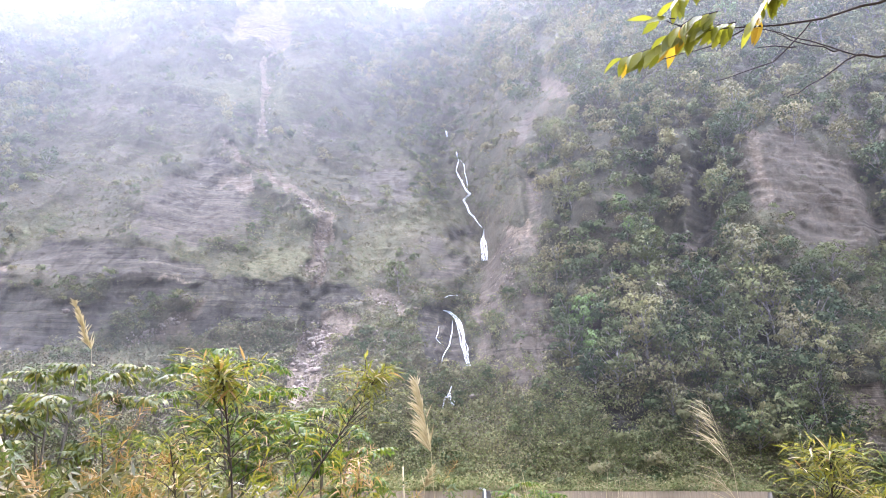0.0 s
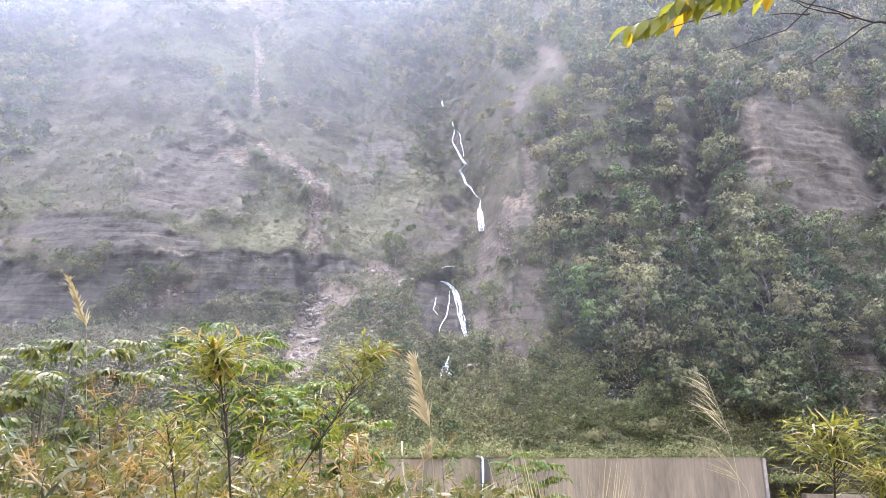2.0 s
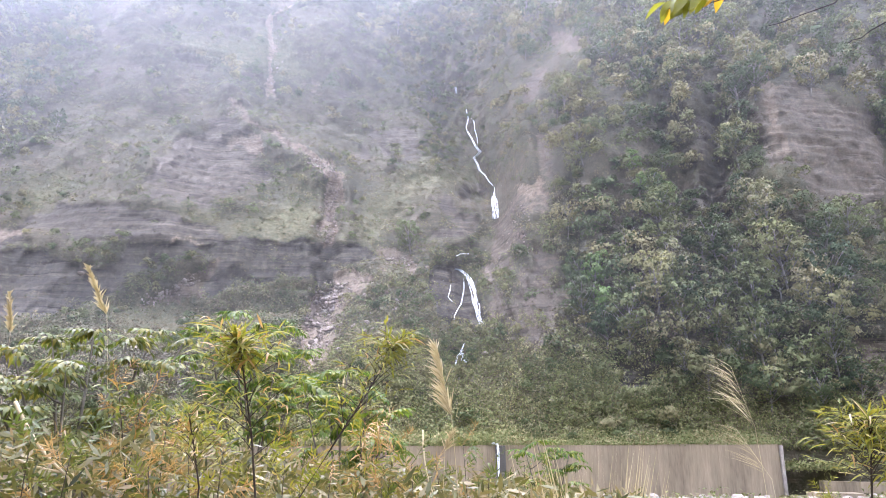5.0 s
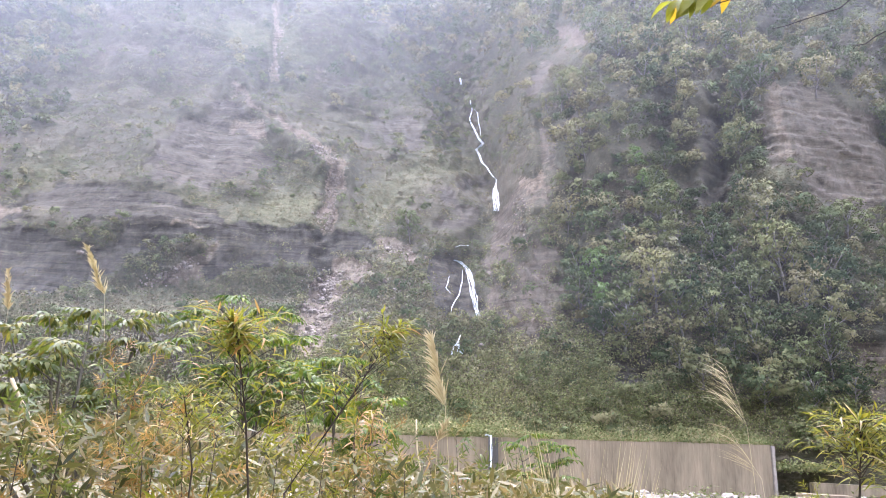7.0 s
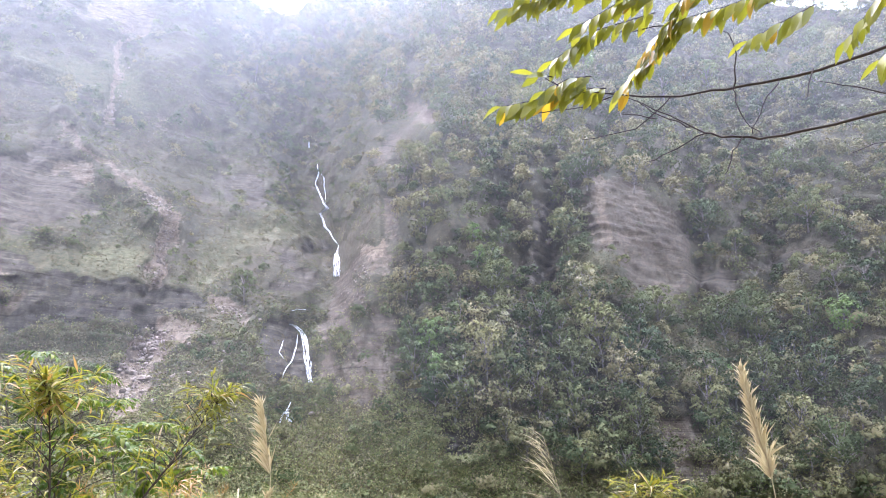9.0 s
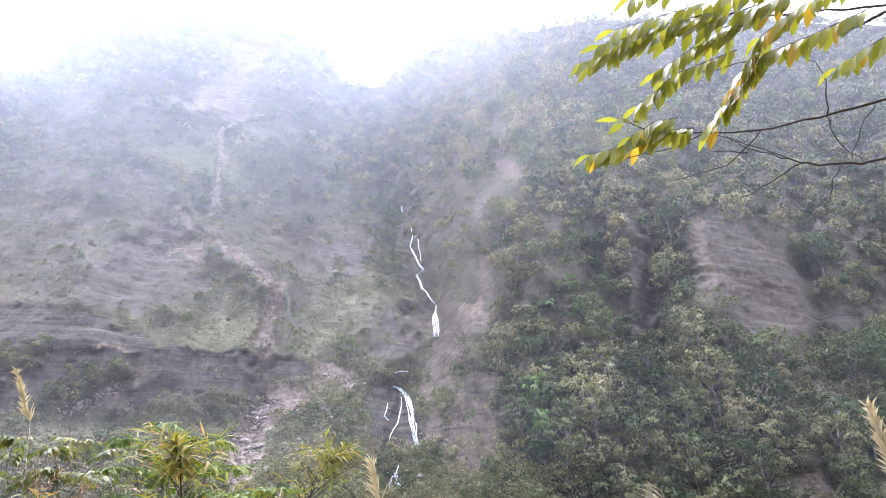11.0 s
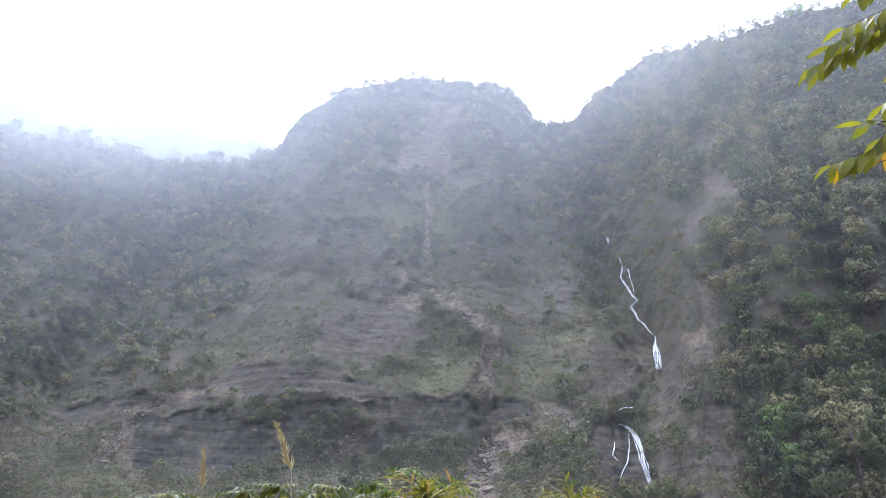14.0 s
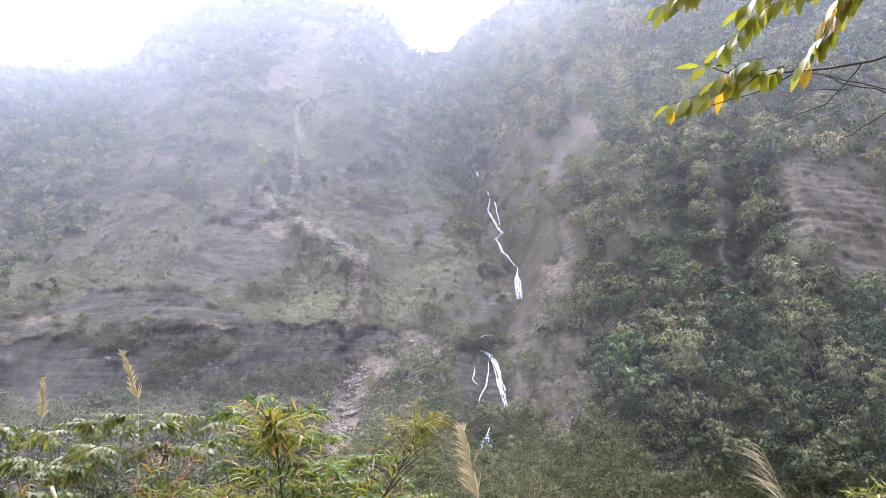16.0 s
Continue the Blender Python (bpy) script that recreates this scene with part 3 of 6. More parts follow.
def slope_at(az, z):
    """Distance of the mountainside with gullies, ribs, turf lips and rock ledges."""
    az, z = np.broadcast_arrays(np.asarray(az, float), np.asarray(z, float))
    r = profile(az, z)
    arc = np.radians(az) * r
    grow = np.clip((z - 5) / 20, 0.05, 1)
    high = np.clip((z - 40) / 80, 0, 1)
    r = r + grow * (3.0 * fbm(arc / 38, z / 60, 3, 3) + 1.7 * fbm(arc / 11, z / 16, 5, 3))
    r = r + high * 5 * (np.abs(vnoise(arc / 24, z / 90, 21)) - 0.35)
    r = r + grow * sample(RELIEF, az, elevation(r, z))
    el = elevation(r, z)
    rock, bed = sample(ROCK, az, el), sample(BED, az, el)
    pale = sample(PALE, az, el)
    # ledges in the turf and in the bare rock
    broken = np.clip(0.5 + 1.2 * vnoise(arc / 13, z / 6, 39), 0, 1.3)
    r = r + (1.3 + 1.2 * high) * grow * (0.5 - bedding(arc, z, 5.2, 131)) * broken * (1 - rock)
    uneven = 0.45 + 0.55 * vnoise(arc / 7, z / 4, 37)
    r = r + rock * bed * (0.9 * np.clip(uneven, 0, 1) * (0.5 - bedding(arc, z, 1.9, 31)) + 0.5 * np.clip(0.9 - uneven, 0, 1) * (0.5 - bedding(arc, z, 1.4, 47)))
    r = r + rock * (0.7 + 0.3 * fbm(arc / 1.6, z / 1.2, 41, 3) + 0.8 * np.abs(fbm(arc / 3.0 + z / 14, z / 11.0, 43, 3)) * (1 - 0.85 * bed))
    r = r + grow * (1 - rock) * 0.45 * fbm(arc / 2.6, z / 2.6, 9, 2) + rock * pale * 0.3 * vnoise(arc / 0.7, z / 0.7, 49)
    return np.maximum(r, np.minimum(77.0 / np.maximum(np.cos(np.radians(az)), 0.3), 150) + 0.2 * (z - 4.5))


def ridge_height(az):
    """Height where the slope meets the skyline's elevation."""
    want = np.tan(np.radians(np.interp(az, RIDGE_AZ, RIDGE_EL)))
    zs = np.linspace(60, 260, 201)
    grid_az, grid_z = np.meshgrid(az, zs)
    over = (grid_z - EYE_Z) / slope_at(grid_az, grid_z) - want[None, :]
    return zs[np.argmax(over > 0, axis=0)] + 0.8 * vnoise(az * 1.3, az * 0, 77)


SLOPE_AZ = np.concatenate([np.linspace(-80, -62.5, 30), np.linspace(-62, 56, 761), np.linspace(56.5, 80, 40)])
RIDGE_Z = ridge_height(SLOPE_AZ)
RIDGE_Z = np.convolve(np.pad(RIDGE_Z, 4, mode="edge"), np.ones(9) / 9, "valid")
SLOPE_A, SLOPE_V = np.meshgrid(SLOPE_AZ, np.linspace(0, 1, 420) ** 1.12)
SLOPE_Z = 4.3 + (RIDGE_Z[None, :] - 4.3) * SLOPE_V
SLOPE_R = slope_at(SLOPE_A, SLOPE_Z)
SLOPE_E = elevation(SLOPE_R, SLOPE_Z)


def ridge_at(az):
    return np.interp(az, SLOPE_AZ, RIDGE_Z)


def spot(az, el, lift=0.0):
    """The point of the mountainside seen at a bearing and elevation."""
    j = int(np.argmin(np.abs(SLOPE_AZ - az)))
    e = SLOPE_E[:, j]
    i = int(np.argmax(e >= el)) if (e >= el).any() else len(e) - 1
    z, d = SLOPE_Z[i, j], SLOPE_R[i, j]
    if i:
        u = min(1.0, max(0.0, (el - e[i - 1]) / (e[i] - e[i - 1] + 1e-9)))
        z, d = SLOPE_Z[i - 1, j] + u * (z - SLOPE_Z[i - 1, j]), SLOPE_R[i - 1, j] + u * (d - SLOPE_R[i - 1, j])
    a = radians(az)
    return Vector((math.sin(a) * d, math.cos(a) * d, z + lift))


def build_mountain():
    n = SLOPE_AZ.size
    R, Z = SLOPE_R, SLOPE_Z
    maps = [sample(m, SLOPE_A, SLOPE_E) for m in (ROCK, PALE, GRASS)]
    # foot below and the far side beyond the ridge
    R = np.vstack([R[:1] - 0.5, R, R[-1:] + 15, R[-1:] + 80, R[-1:] + 300])
    Z = np.vstack([np.full((1, n), -1.5), Z, Z[-1:] - 6, Z[-1:] - 60, np.full((1, n), -2.0)])
    maps = [np.vstack([m[:1] * 0, m, m[-3:] * 0]) for m in maps]
    A = np.radians(np.vstack([SLOPE_A[:1], SLOPE_A, SLOPE_A[:3]]))
    verts = np.stack([np.sin(A) * R, np.cos(A) * R, Z], -1).reshape(-1, 3)
    nr, nc = A.shape
    i = np.arange(nr - 1)[:, None] * nc + np.arange(nc - 1)[None, :]
    faces = np.stack([i, i + 1, i + nc + 1, i + nc], -1).reshape(-1, 4)
    me = mesh_of("mountainside", verts, faces, MAT_MOUNTAIN, False)
    for name, data in zip(("rock", "pale", "grass"), maps):
        me.attributes.new(name, "FLOAT", "POINT").data.foreach_set("value", data.astype(np.float32).ravel())
    ob = new("mountainside", me)
    tagged(ob, "steep forested mountainside with bare shale bands and landslide scars", "mountain", kind="structure")
    return ob


build_mountain()


def ground_height(x, y):
    bank = np.clip((y - 3) / 26, 0, 1)
    return 3.55 * (1 - bank * bank * (3 - 2 * bank)) + 0.12 * fbm(np.asarray(x) / 3.0, np.asarray(y) / 3.0, 8, 3)


def build_ground():
    rad = np.concatenate([np.linspace(0.01, 100, 160), np.geomspace(104, 4500, 30)])
    ang = np.linspace(0, 2 * np.pi, 241)
    Rr, Aa = np.meshgrid(rad, ang, indexing="ij")
    X, Y = Rr * np.sin(Aa), Rr * np.cos(Aa)
    Zg = ground_height(X, Y) * np.clip(1.5 - Rr / 400, 0, 1)
    nr, nc = X.shape
    i = np.arange(nr - 1)[:, None] * nc + np.arange(nc - 1)[None, :]
    faces = np.stack([i, i + nc, i + nc + 1, i + 1], -1).reshape(-1, 4)
    ob = new("ground", mesh_of("ground", np.stack([X, Y, Zg], -1).reshape(-1, 3), faces, MAT_GROUND, True))
    tagged(ob, "scrubby stony valley floor sloping down from the bank", "ground", kind="structure")


build_ground()


def build_far_ridge():
    azs = np.linspace(-85, -8, 200)
    el = np.interp(azs, [-85, -60, -53.4, -51, -47.8, -45.8, -39, -32, -20, -8], [27, 29.5, 29.9, 31.6, 31.2, 31.6, 33.0, 33.8, 31, 28])
    v = np.linspace(0, 1, 60)
    A, V = np.meshgrid(azs, v)
    R = 430 + 190 * V + 14 * fbm(A / 5, V * 5, 12, 4)
    Z = V * (np.tan(np.radians(el))[None, :] * 620 + EYE_Z)
    R, Z, A = np.vstack([R, R[-1:] + 200]), np.vstack([Z, Z[-1:] * 0]), np.radians(np.vstack([A, A[-1:]]))
    nr, nc = A.shape
    i = np.arange(nr - 1)[:, None] * nc + np.arange(nc - 1)[None, :]
    faces = np.stack([i, i + 1, i + nc + 1, i + nc], -1).reshape(-1, 4)
    me = mesh_of("far_ridge", np.stack([np.sin(A) * R, np.cos(A) * R, Z], -1).reshape(-1, 3), faces, MAT_FAR, True)
    tagged(new("far_ridge", me), "distant wooded mountain ridge fading into mist", "mountain", kind="structure")


MAT_FAR = plain("far_forest", (0.05, 0.07, 0.05), (0.12, 0.14, 0.10), 0.03, 0.95, 3.0)
build_far_ridge()


def build_shade_hill():
    """An added, unseen hill at the camera's back that blocks low sky light."""
    ang = np.radians(np.linspace(100, 260, 121))
    rise = np.linspace(0, 1, 50)
    A, U = np.meshgrid(ang, rise)
    R = 16 + 150 * U + 3 * fbm(A * 9, U * 6, 14, 3)
    Z = 3.0 + 128 * U ** 0.9 + 4 * fbm(A * 14, U * 14, 15, 3) * U
    R, Z, A = np.vstack([R, R[-1:] + 150]), np.vstack([Z, Z[-1:] * 0]), np.vstack([A, A[-1:]])
    nr, nc = A.shape
    i = np.arange(nr - 1)[:, None] * nc + np.arange(nc - 1)[None, :]
    faces = np.stack([i, i + nc, i + nc + 1, i + 1], -1).reshape(-1, 4)
    me = mesh_of("unseen_shade_hill", np.stack([np.sin(A) * R, np.cos(A) * R, Z], -1).reshape(-1, 3), faces, MAT_FAR, True)
    tagged(new("unseen_shade_hill", me), "added unseen dark hillside behind the camera that blocks low sky light", "hillside", kind="structure")


build_shade_hill()


# ---- scrub on the slopes ----
def slope_points(n, rng, keep, lo=-55.0, hi=50.0, zmax=1.0):
    """Points and normals spread over the slope; keep(az, el, rock, arc, z) gives the share that grows."""
    m = n * 4
    az = rng.uniform(lo, hi, m)
    z = 4.6 + (ridge_at(az) - 4.6) * rng.uniform(0, 1, m) ** 1.05 * zmax
    low = rng.uniform(0, 1, m) < 0.25
    z = np.where(low, 4.6 + 32 * rng.uniform(0, 1, m) ** 1.3, z)
    r = slope_at(az, z)
    el = elevation(r, z)
    ok = rng.uniform(0, 1, m) < keep(az, el, sample(ROCK, az, el), np.radians(az) * r, z)
    az, z, r = az[ok][:n], z[ok][:n], r[ok][:n]
    drz = (slope_at(az, z + 1.0) - slope_at(az, z - 1.0)) / 2
    a = np.radians(az)
    p = np.stack([np.sin(a) * r, np.cos(a) * r, z], -1)
    nor = np.stack([-np.sin(a), -np.cos(a), drz], -1)
    nor /= np.linalg.norm(nor, axis=1)[:, None]
    return p, nor, az


def clump_cloud(p, nor, radius, leaves, leaf_size, rng, flat=0.6, spread=0.7):
    """A low dome of leaf sprays at each point."""
    n = len(p)
    d = rng.normal(0, 1, (n, leaves, 3))
    d /= np.linalg.norm(d, axis=2)[..., None]
    up = nor * 0.5 + np.array([0, 0, 0.5])
    side = (d * up[:, None, :]).sum(2)
    d = np.where(side[..., None] < -0.2, -d, d)
    rr = radius[:, None, None] * (0.72 + 0.28 * rng.uniform(0, 1, (n, leaves, 1)) ** 0.5)
    c = p[:, None, :] + d * rr * np.array([1, 1, flat + 0.25]) + up[:, None, :] * (radius * 0.15)[:, None, None]
    return leaf_cards(c.reshape(-1, 3), (d + 0.25 * up[:, None, :]).reshape(-1, 3), np.repeat(leaf_size * (0.7 + 0.3 * radius), leaves), rng, 0.6, spread)


def leaf_mesh(name, leaves, mat, soft=True):
    me = mesh_of(name, leaves[0], leaves[1], mat, soft)
    if soft:
        me.normals_split_custom_set_from_vertices(leaves[2])
    return me


def stuff(name, leaves, mat, tint, label, category, soft=True):
    """One object of uncountable growth; tint holds a shade of its own for each clump."""
    me = leaf_mesh(name, leaves, mat, soft)
    me.attributes.new("tint", "FLOAT", "POINT").data.foreach_set("value", np.repeat(tint, len(leaves[0]) // len(tint)).astype(np.float32))
    return tagged(new(name, me), label, category, kind="stuff")


def lobed(centres, sizes, hearts, leaves, leaf, rng):
    """Foliage in uneven rounded lobes of leaf sprays. hearts: the crown's middle for each lobe."""
    n = len(centres)
    d = rng.normal(0, 1, (n, leaves, 3))
    d /= np.linalg.norm(d, axis=2)[..., None]
    d[..., 2] = np.where(d[..., 2] < -0.45, -d[..., 2], d[..., 2])
    rr = sizes[:, None, None] * rng.uniform(0.68, 1.18, (n, leaves, 1))
    form = rng.uniform(0.65, 1.35, (n, 3)) * np.array([1, 1, 0.85])
    pos = centres[:, None, :] + d * rr * form[:, None, :]
    out = centres - hearts
    out = out / (np.linalg.norm(out, axis=1)[:, None] + 1e-6)
    facing = d + 0.8 * out[:, None, :] + np.array([0, 0, 0.15])
    v, f, s = leaf_cards(pos.reshape(-1, 3), facing.reshape(-1, 3), np.repeat(leaf * (0.6 + 0.4 * sizes / sizes.mean()), leaves), rng, 0.6, 0.75)
    return (v, f, s), np.repeat(np.arange(n), 3 * leaves)


def wooded(az, el):
    """Share of the slope under closed forest."""
    edge = np.interp(el, [0, 5, 9, 14, 20, 26, 33], [15.0, 12.5, 9.3, 9.0, 8.2, 7.5, 2.0])
    w = np.clip((az - edge) / 1.2, 0, 1)
    w = np.maximum(w, np.clip((-29 - az - 0.35 * (26 - el)) / 4, 0, 0.9) * np.clip((el - 13) / 4, 0, 1))
    w = np.maximum(w, np.clip((el - 29) / 4, 0, 1) * np.clip((az + 7) / 3, 0, 0.9))
    w = np.maximum(w, np.clip((el - 30) / 5, 0, 0.5) * np.clip((-17 - az) / 4, 0, 1))
    w = np.maximum(w, 0.32 * np.clip((el - 24.0) / 5.0, 0, 1) * np.clip(0.5 + fbm(az / 2.5, el / 2.0, 58, 3), 0, 1.6))
    foot_line = np.interp(az, [8, 12, 18, 24, 34, 50], [10, 6.0, 3.5, 1.0, 0.3, 0.3])
    above = np.maximum(sample(ROCK, az, el), np.maximum(sample(ROCK, az, el + 1.3), sample(ROCK, az, el + 2.6)))
    return w * np.clip((el - foot_line) / 1.2, 0, 1) * (1 - 0.9 * sample(GRASS, az, el)) * np.clip(1.1 - 1.5 * above, 0, 1)


def spaced(p, rad, gap):
    """Indices of points that keep their distance from those before them."""
    kept, cells = [], {}
    for k, (q, r) in enumerate(zip(p, rad)):
        key = (int(q[0] // 6), int(q[2] // 6))
        near = [m for i in (-1, 0, 1) for j in (-1, 0, 1) for m in cells.get((key[0] + i, key[1] + j), ())]
        if all((p[m][0] - q[0]) ** 2 + (p[m][1] - q[1]) ** 2 + (p[m][2] - q[2]) ** 2 > (gap * (r + rad[m])) ** 2 for m in near):
            kept.append(k)
            cells.setdefault(key, []).append(k)
    return np.array(kept)


def crowns(p, nor, rad, lobes, leaves, leaf, rng):
    """Many lobed crowns in one mesh, each leaning out over the slope."""
    n = len(p)
    heart = p + nor * (rad * 0.35)[:, None] + np.array([0, 0, 1.0]) * (rad * 0.7)[:, None]
    d = rng.normal(0, 1, (n, lobes, 3)) * np.array([1, 1, 0.8]) + np.array([0, -0.25, 0.35])
    d /= np.linalg.norm(d, axis=2)[..., None]
    c = heart[:, None, :] + d * (rad * 0.62)[:, None, None] * rng.uniform(0.75, 1.15, (n, lobes, 1))
    s = (rad[:, None] * rng.uniform(0.3, 0.68, (n, lobes))).ravel()
    data, owner = lobed(c.reshape(-1, 3), s, np.repeat(heart, lobes, 0), leaves, leaf, rng)
    return data, owner // lobes


def crown_stuff(name, data, owner, tint, label, category, mat):
    me = leaf_mesh(name, data, mat)
    me.attributes.new("tint", "FLOAT", "POINT").data.foreach_set("value", tint[owner].astype(np.float32))
    tagged(new(name, me), label, category, kind="stuff")


def build_scrub():
    rng = np.random.default_rng(4)

    def keep(az, el, rock, arc, z):
        lip = bedding(arc, z, 5.2, 131)
        patch = fbm(arc / 14, z / 10, 90, 3) + 0.8 * (0.45 - np.minimum(lip, 1 - lip) * 2)
        return np.clip(1.0 - 1.3 * rock, 0.012, 1) * np.clip(0.6 + 0.8 * patch + 0.4 * np.clip((z - 50) / 50, 0, 1), 0.06, 1) * (1 - 0.6 * wooded(az, el)) * (1 - 0.65 * sample(GRASS, az, el))

    p, nor, az = slope_points(SCRUB_N, rng, keep)
    rad = rng.uniform(0.45, 1.4, len(p)) ** 1.3 * (1 + 0.6 * np.clip((p[:, 2] - 60) / 80, 0, 1))
    leaves = clump_cloud(p, nor, rad, 28, 0.135, rng, 0.6, 0.35)
    stuff("scrub", leaves, MAT_SCRUB, rng.uniform(0, 1, len(p)), "dense green and brown scrub covering the mountainside", "shrubs")

    def keep_tuft(az, el, rock, arc, z):
        return np.clip(1.0 - 1.1 * rock, 0.08, 1) * (1 - 0.8 * wooded(az, el)) * (0.55 + 0.45 * sample(GRASS, az, el))

    p, nor, az = slope_points(TUFT_N, rng, keep_tuft)
    leaves = clump_cloud(p, nor, rng.uniform(0.3, 0.75, len(p)), 8, 0.14, rng)
    stuff("slope_grass", leaves, MAT_TUFT, rng.uniform(0, 1, len(p)), "short dry and green grass tufts on the slope", "grass")

    def keep_low(az, el, rock, arc, z):
        return np.clip(1 - rock, 0.1, 1) * (1 - 0.8 * wooded(az, el))

    p, nor, az = slope_points(12500, rng, keep_low, -20, 40, 0.07)
    leaves = clump_cloud(p, nor, rng.uniform(0.3, 0.95, len(p)), 16, 0.12, rng, 0.7, 0.5)
    stuff("talus_grass", leaves, MAT_BANK, rng.uniform(0, 1, len(p)), "yellow-green rank grass on the foot of the slope", "grass")

    def keep_wood(az, el, rock, arc, z):
        return wooded(az, el)

    p, nor, az = slope_points(WOOD_N, rng, keep_wood)
    rad = rng.uniform(0.9, 1.75, len(p)) ** 1.6 * (1 + 0.7 * np.clip((p[:, 2] - 60) / 80, 0, 1))
    k = spaced(p, rad, 0.6)
    p, nor, rad = p[k], nor[k], rad[k]
    # the crest
    caz = np.concatenate([rng.uniform(-60, 52, 190), rng.uniform(-13, -4, 60), rng.uniform(-26, -13, 40)])
    cz = ridge_at(caz) - rng.uniform(0.0, 6, 290)
    cr, ca = slope_at(caz, cz), np.radians(caz)
    p = np.vstack([p, np.stack([np.sin(ca) * cr, np.cos(ca) * cr, cz], -1)])
    nor = np.vstack([nor, np.tile([0, -0.4, 0.9], (290, 1))])
    rad = np.concatenate([rad, rng.uniform(0.9, 2.3, 290)])
    data, owner = crowns(p, nor, rad, 6, 44, 0.215, rng)
    crown_stuff("forest", data, owner, rng.uniform(0, 1, len(p)), "mixed green and brown forest canopy on the steep slope", "forest", MAT_CANOPY)

    def keep_bush(az, el, rock, arc, z):
        gully = np.clip(1 - np.abs(az + 1 - 0.25 * (el - 28)) / 5, 0, 1) * np.clip((el - 19) / 4, 0, 1)
        foot = np.clip((az + 4) / 4, 0, 1) * np.clip((7 - el) / 3, 0, 0.2)
        spots = np.clip(2.2 * fbm(arc / 16, z / 9, 97, 3) - 0.35, 0, 0.6)
        return np.maximum(np.maximum(gully, foot), spots) * np.clip(1 - 1.6 * rock, 0, 1) * (1 - wooded(az, el)) * (1 - 0.6 * sample(GRASS, az, el))

    p, nor, az = slope_points(BUSH_N, rng, keep_bush)
    rad = rng.uniform(0.6, 1.5, len(p))
    k = spaced(p, rad, 0.55)
    p, nor, rad = p[k] - nor[k] * 0.3, nor[k], rad[k]
    data, owner = crowns(p, nor, rad, 4, 46, 0.15, rng)
    crown_stuff("bushes", data, owner, rng.uniform(0, 0.8, len(p)), "rounded dark green bushes scattered on the slope", "bushes", MAT_CANOPY)


SCRUB_N, TUFT_N, WOOD_N, BUSH_N = 15000, 36000, 6000, 3000
build_scrub()


# ---- trees ----
def make_tree(seed, height, spread, mat, leaves=95, leaf=0.165, lobes=16, bare=False):
    rng = np.random.default_rng(seed)
    top = new("tree")
    wood = Shape()
    lean = Vector((rng.uniform(-0.1, 0.1), rng.uniform(-0.15, 0.0), 1))
    trunk = [lean * height * u + Vector((0.12 * math.sin(5 * u + seed), 0.12 * math.cos(4 * u), -0.6 * (u == 0))) for u in (0, 0.2, 0.4, 0.6, 0.8)]
    wood.tube(trunk, 0.022 * height, 0.008 * height, 6)
    cents, sizes = [], []
    for k in range(lobes):
        u = 0.3 + 0.68 * (k + rng.uniform(0, 1)) / lobes
        w = 2.4 * k + rng.uniform(-0.5, 0.5)
        reach = spread * (0.3 + 0.7 * math.sin(math.pi * min(1, max(0.1, (u - 0.2) / 0.85)))) * rng.uniform(0.55, 1.0)
        tip = lean * height * u + Vector((math.cos(w) * reach, math.sin(w) * reach, 0.05 * height))
        root = lean * height * max(0.25, u - 0.28)
        mid = (root + tip) * 0.5 + Vector((0, 0, -0.03 * height))
        wood.tube([root, mid, tip], 0.010 * height, 0.003 * height, 4)
        for _ in range(5 if bare else 1):
            end = tip + Vector(rng.normal(0, 1, 3)) * spread * 0.3
            wood.tube([mid.lerp(tip, 0.5), tip.lerp(end, 0.6), end], 0.005 * height, 0.002 * height, 3)
        cents.append(tip)
        sizes.append(spread * rng.uniform(0.2, 0.46))
    part("trunk", wood.mesh("trunk", MAT_BARK), top, "pale grey trunk with limbs")
    if not bare:
        hearts = np.tile(np.array(lean * height * 0.62), (lobes, 1))
        data, _ = lobed(np.array(cents), np.array(sizes), hearts, leaves, leaf, rng)
        part("crown", leaf_mesh("crown", data, mat), top)
    return top


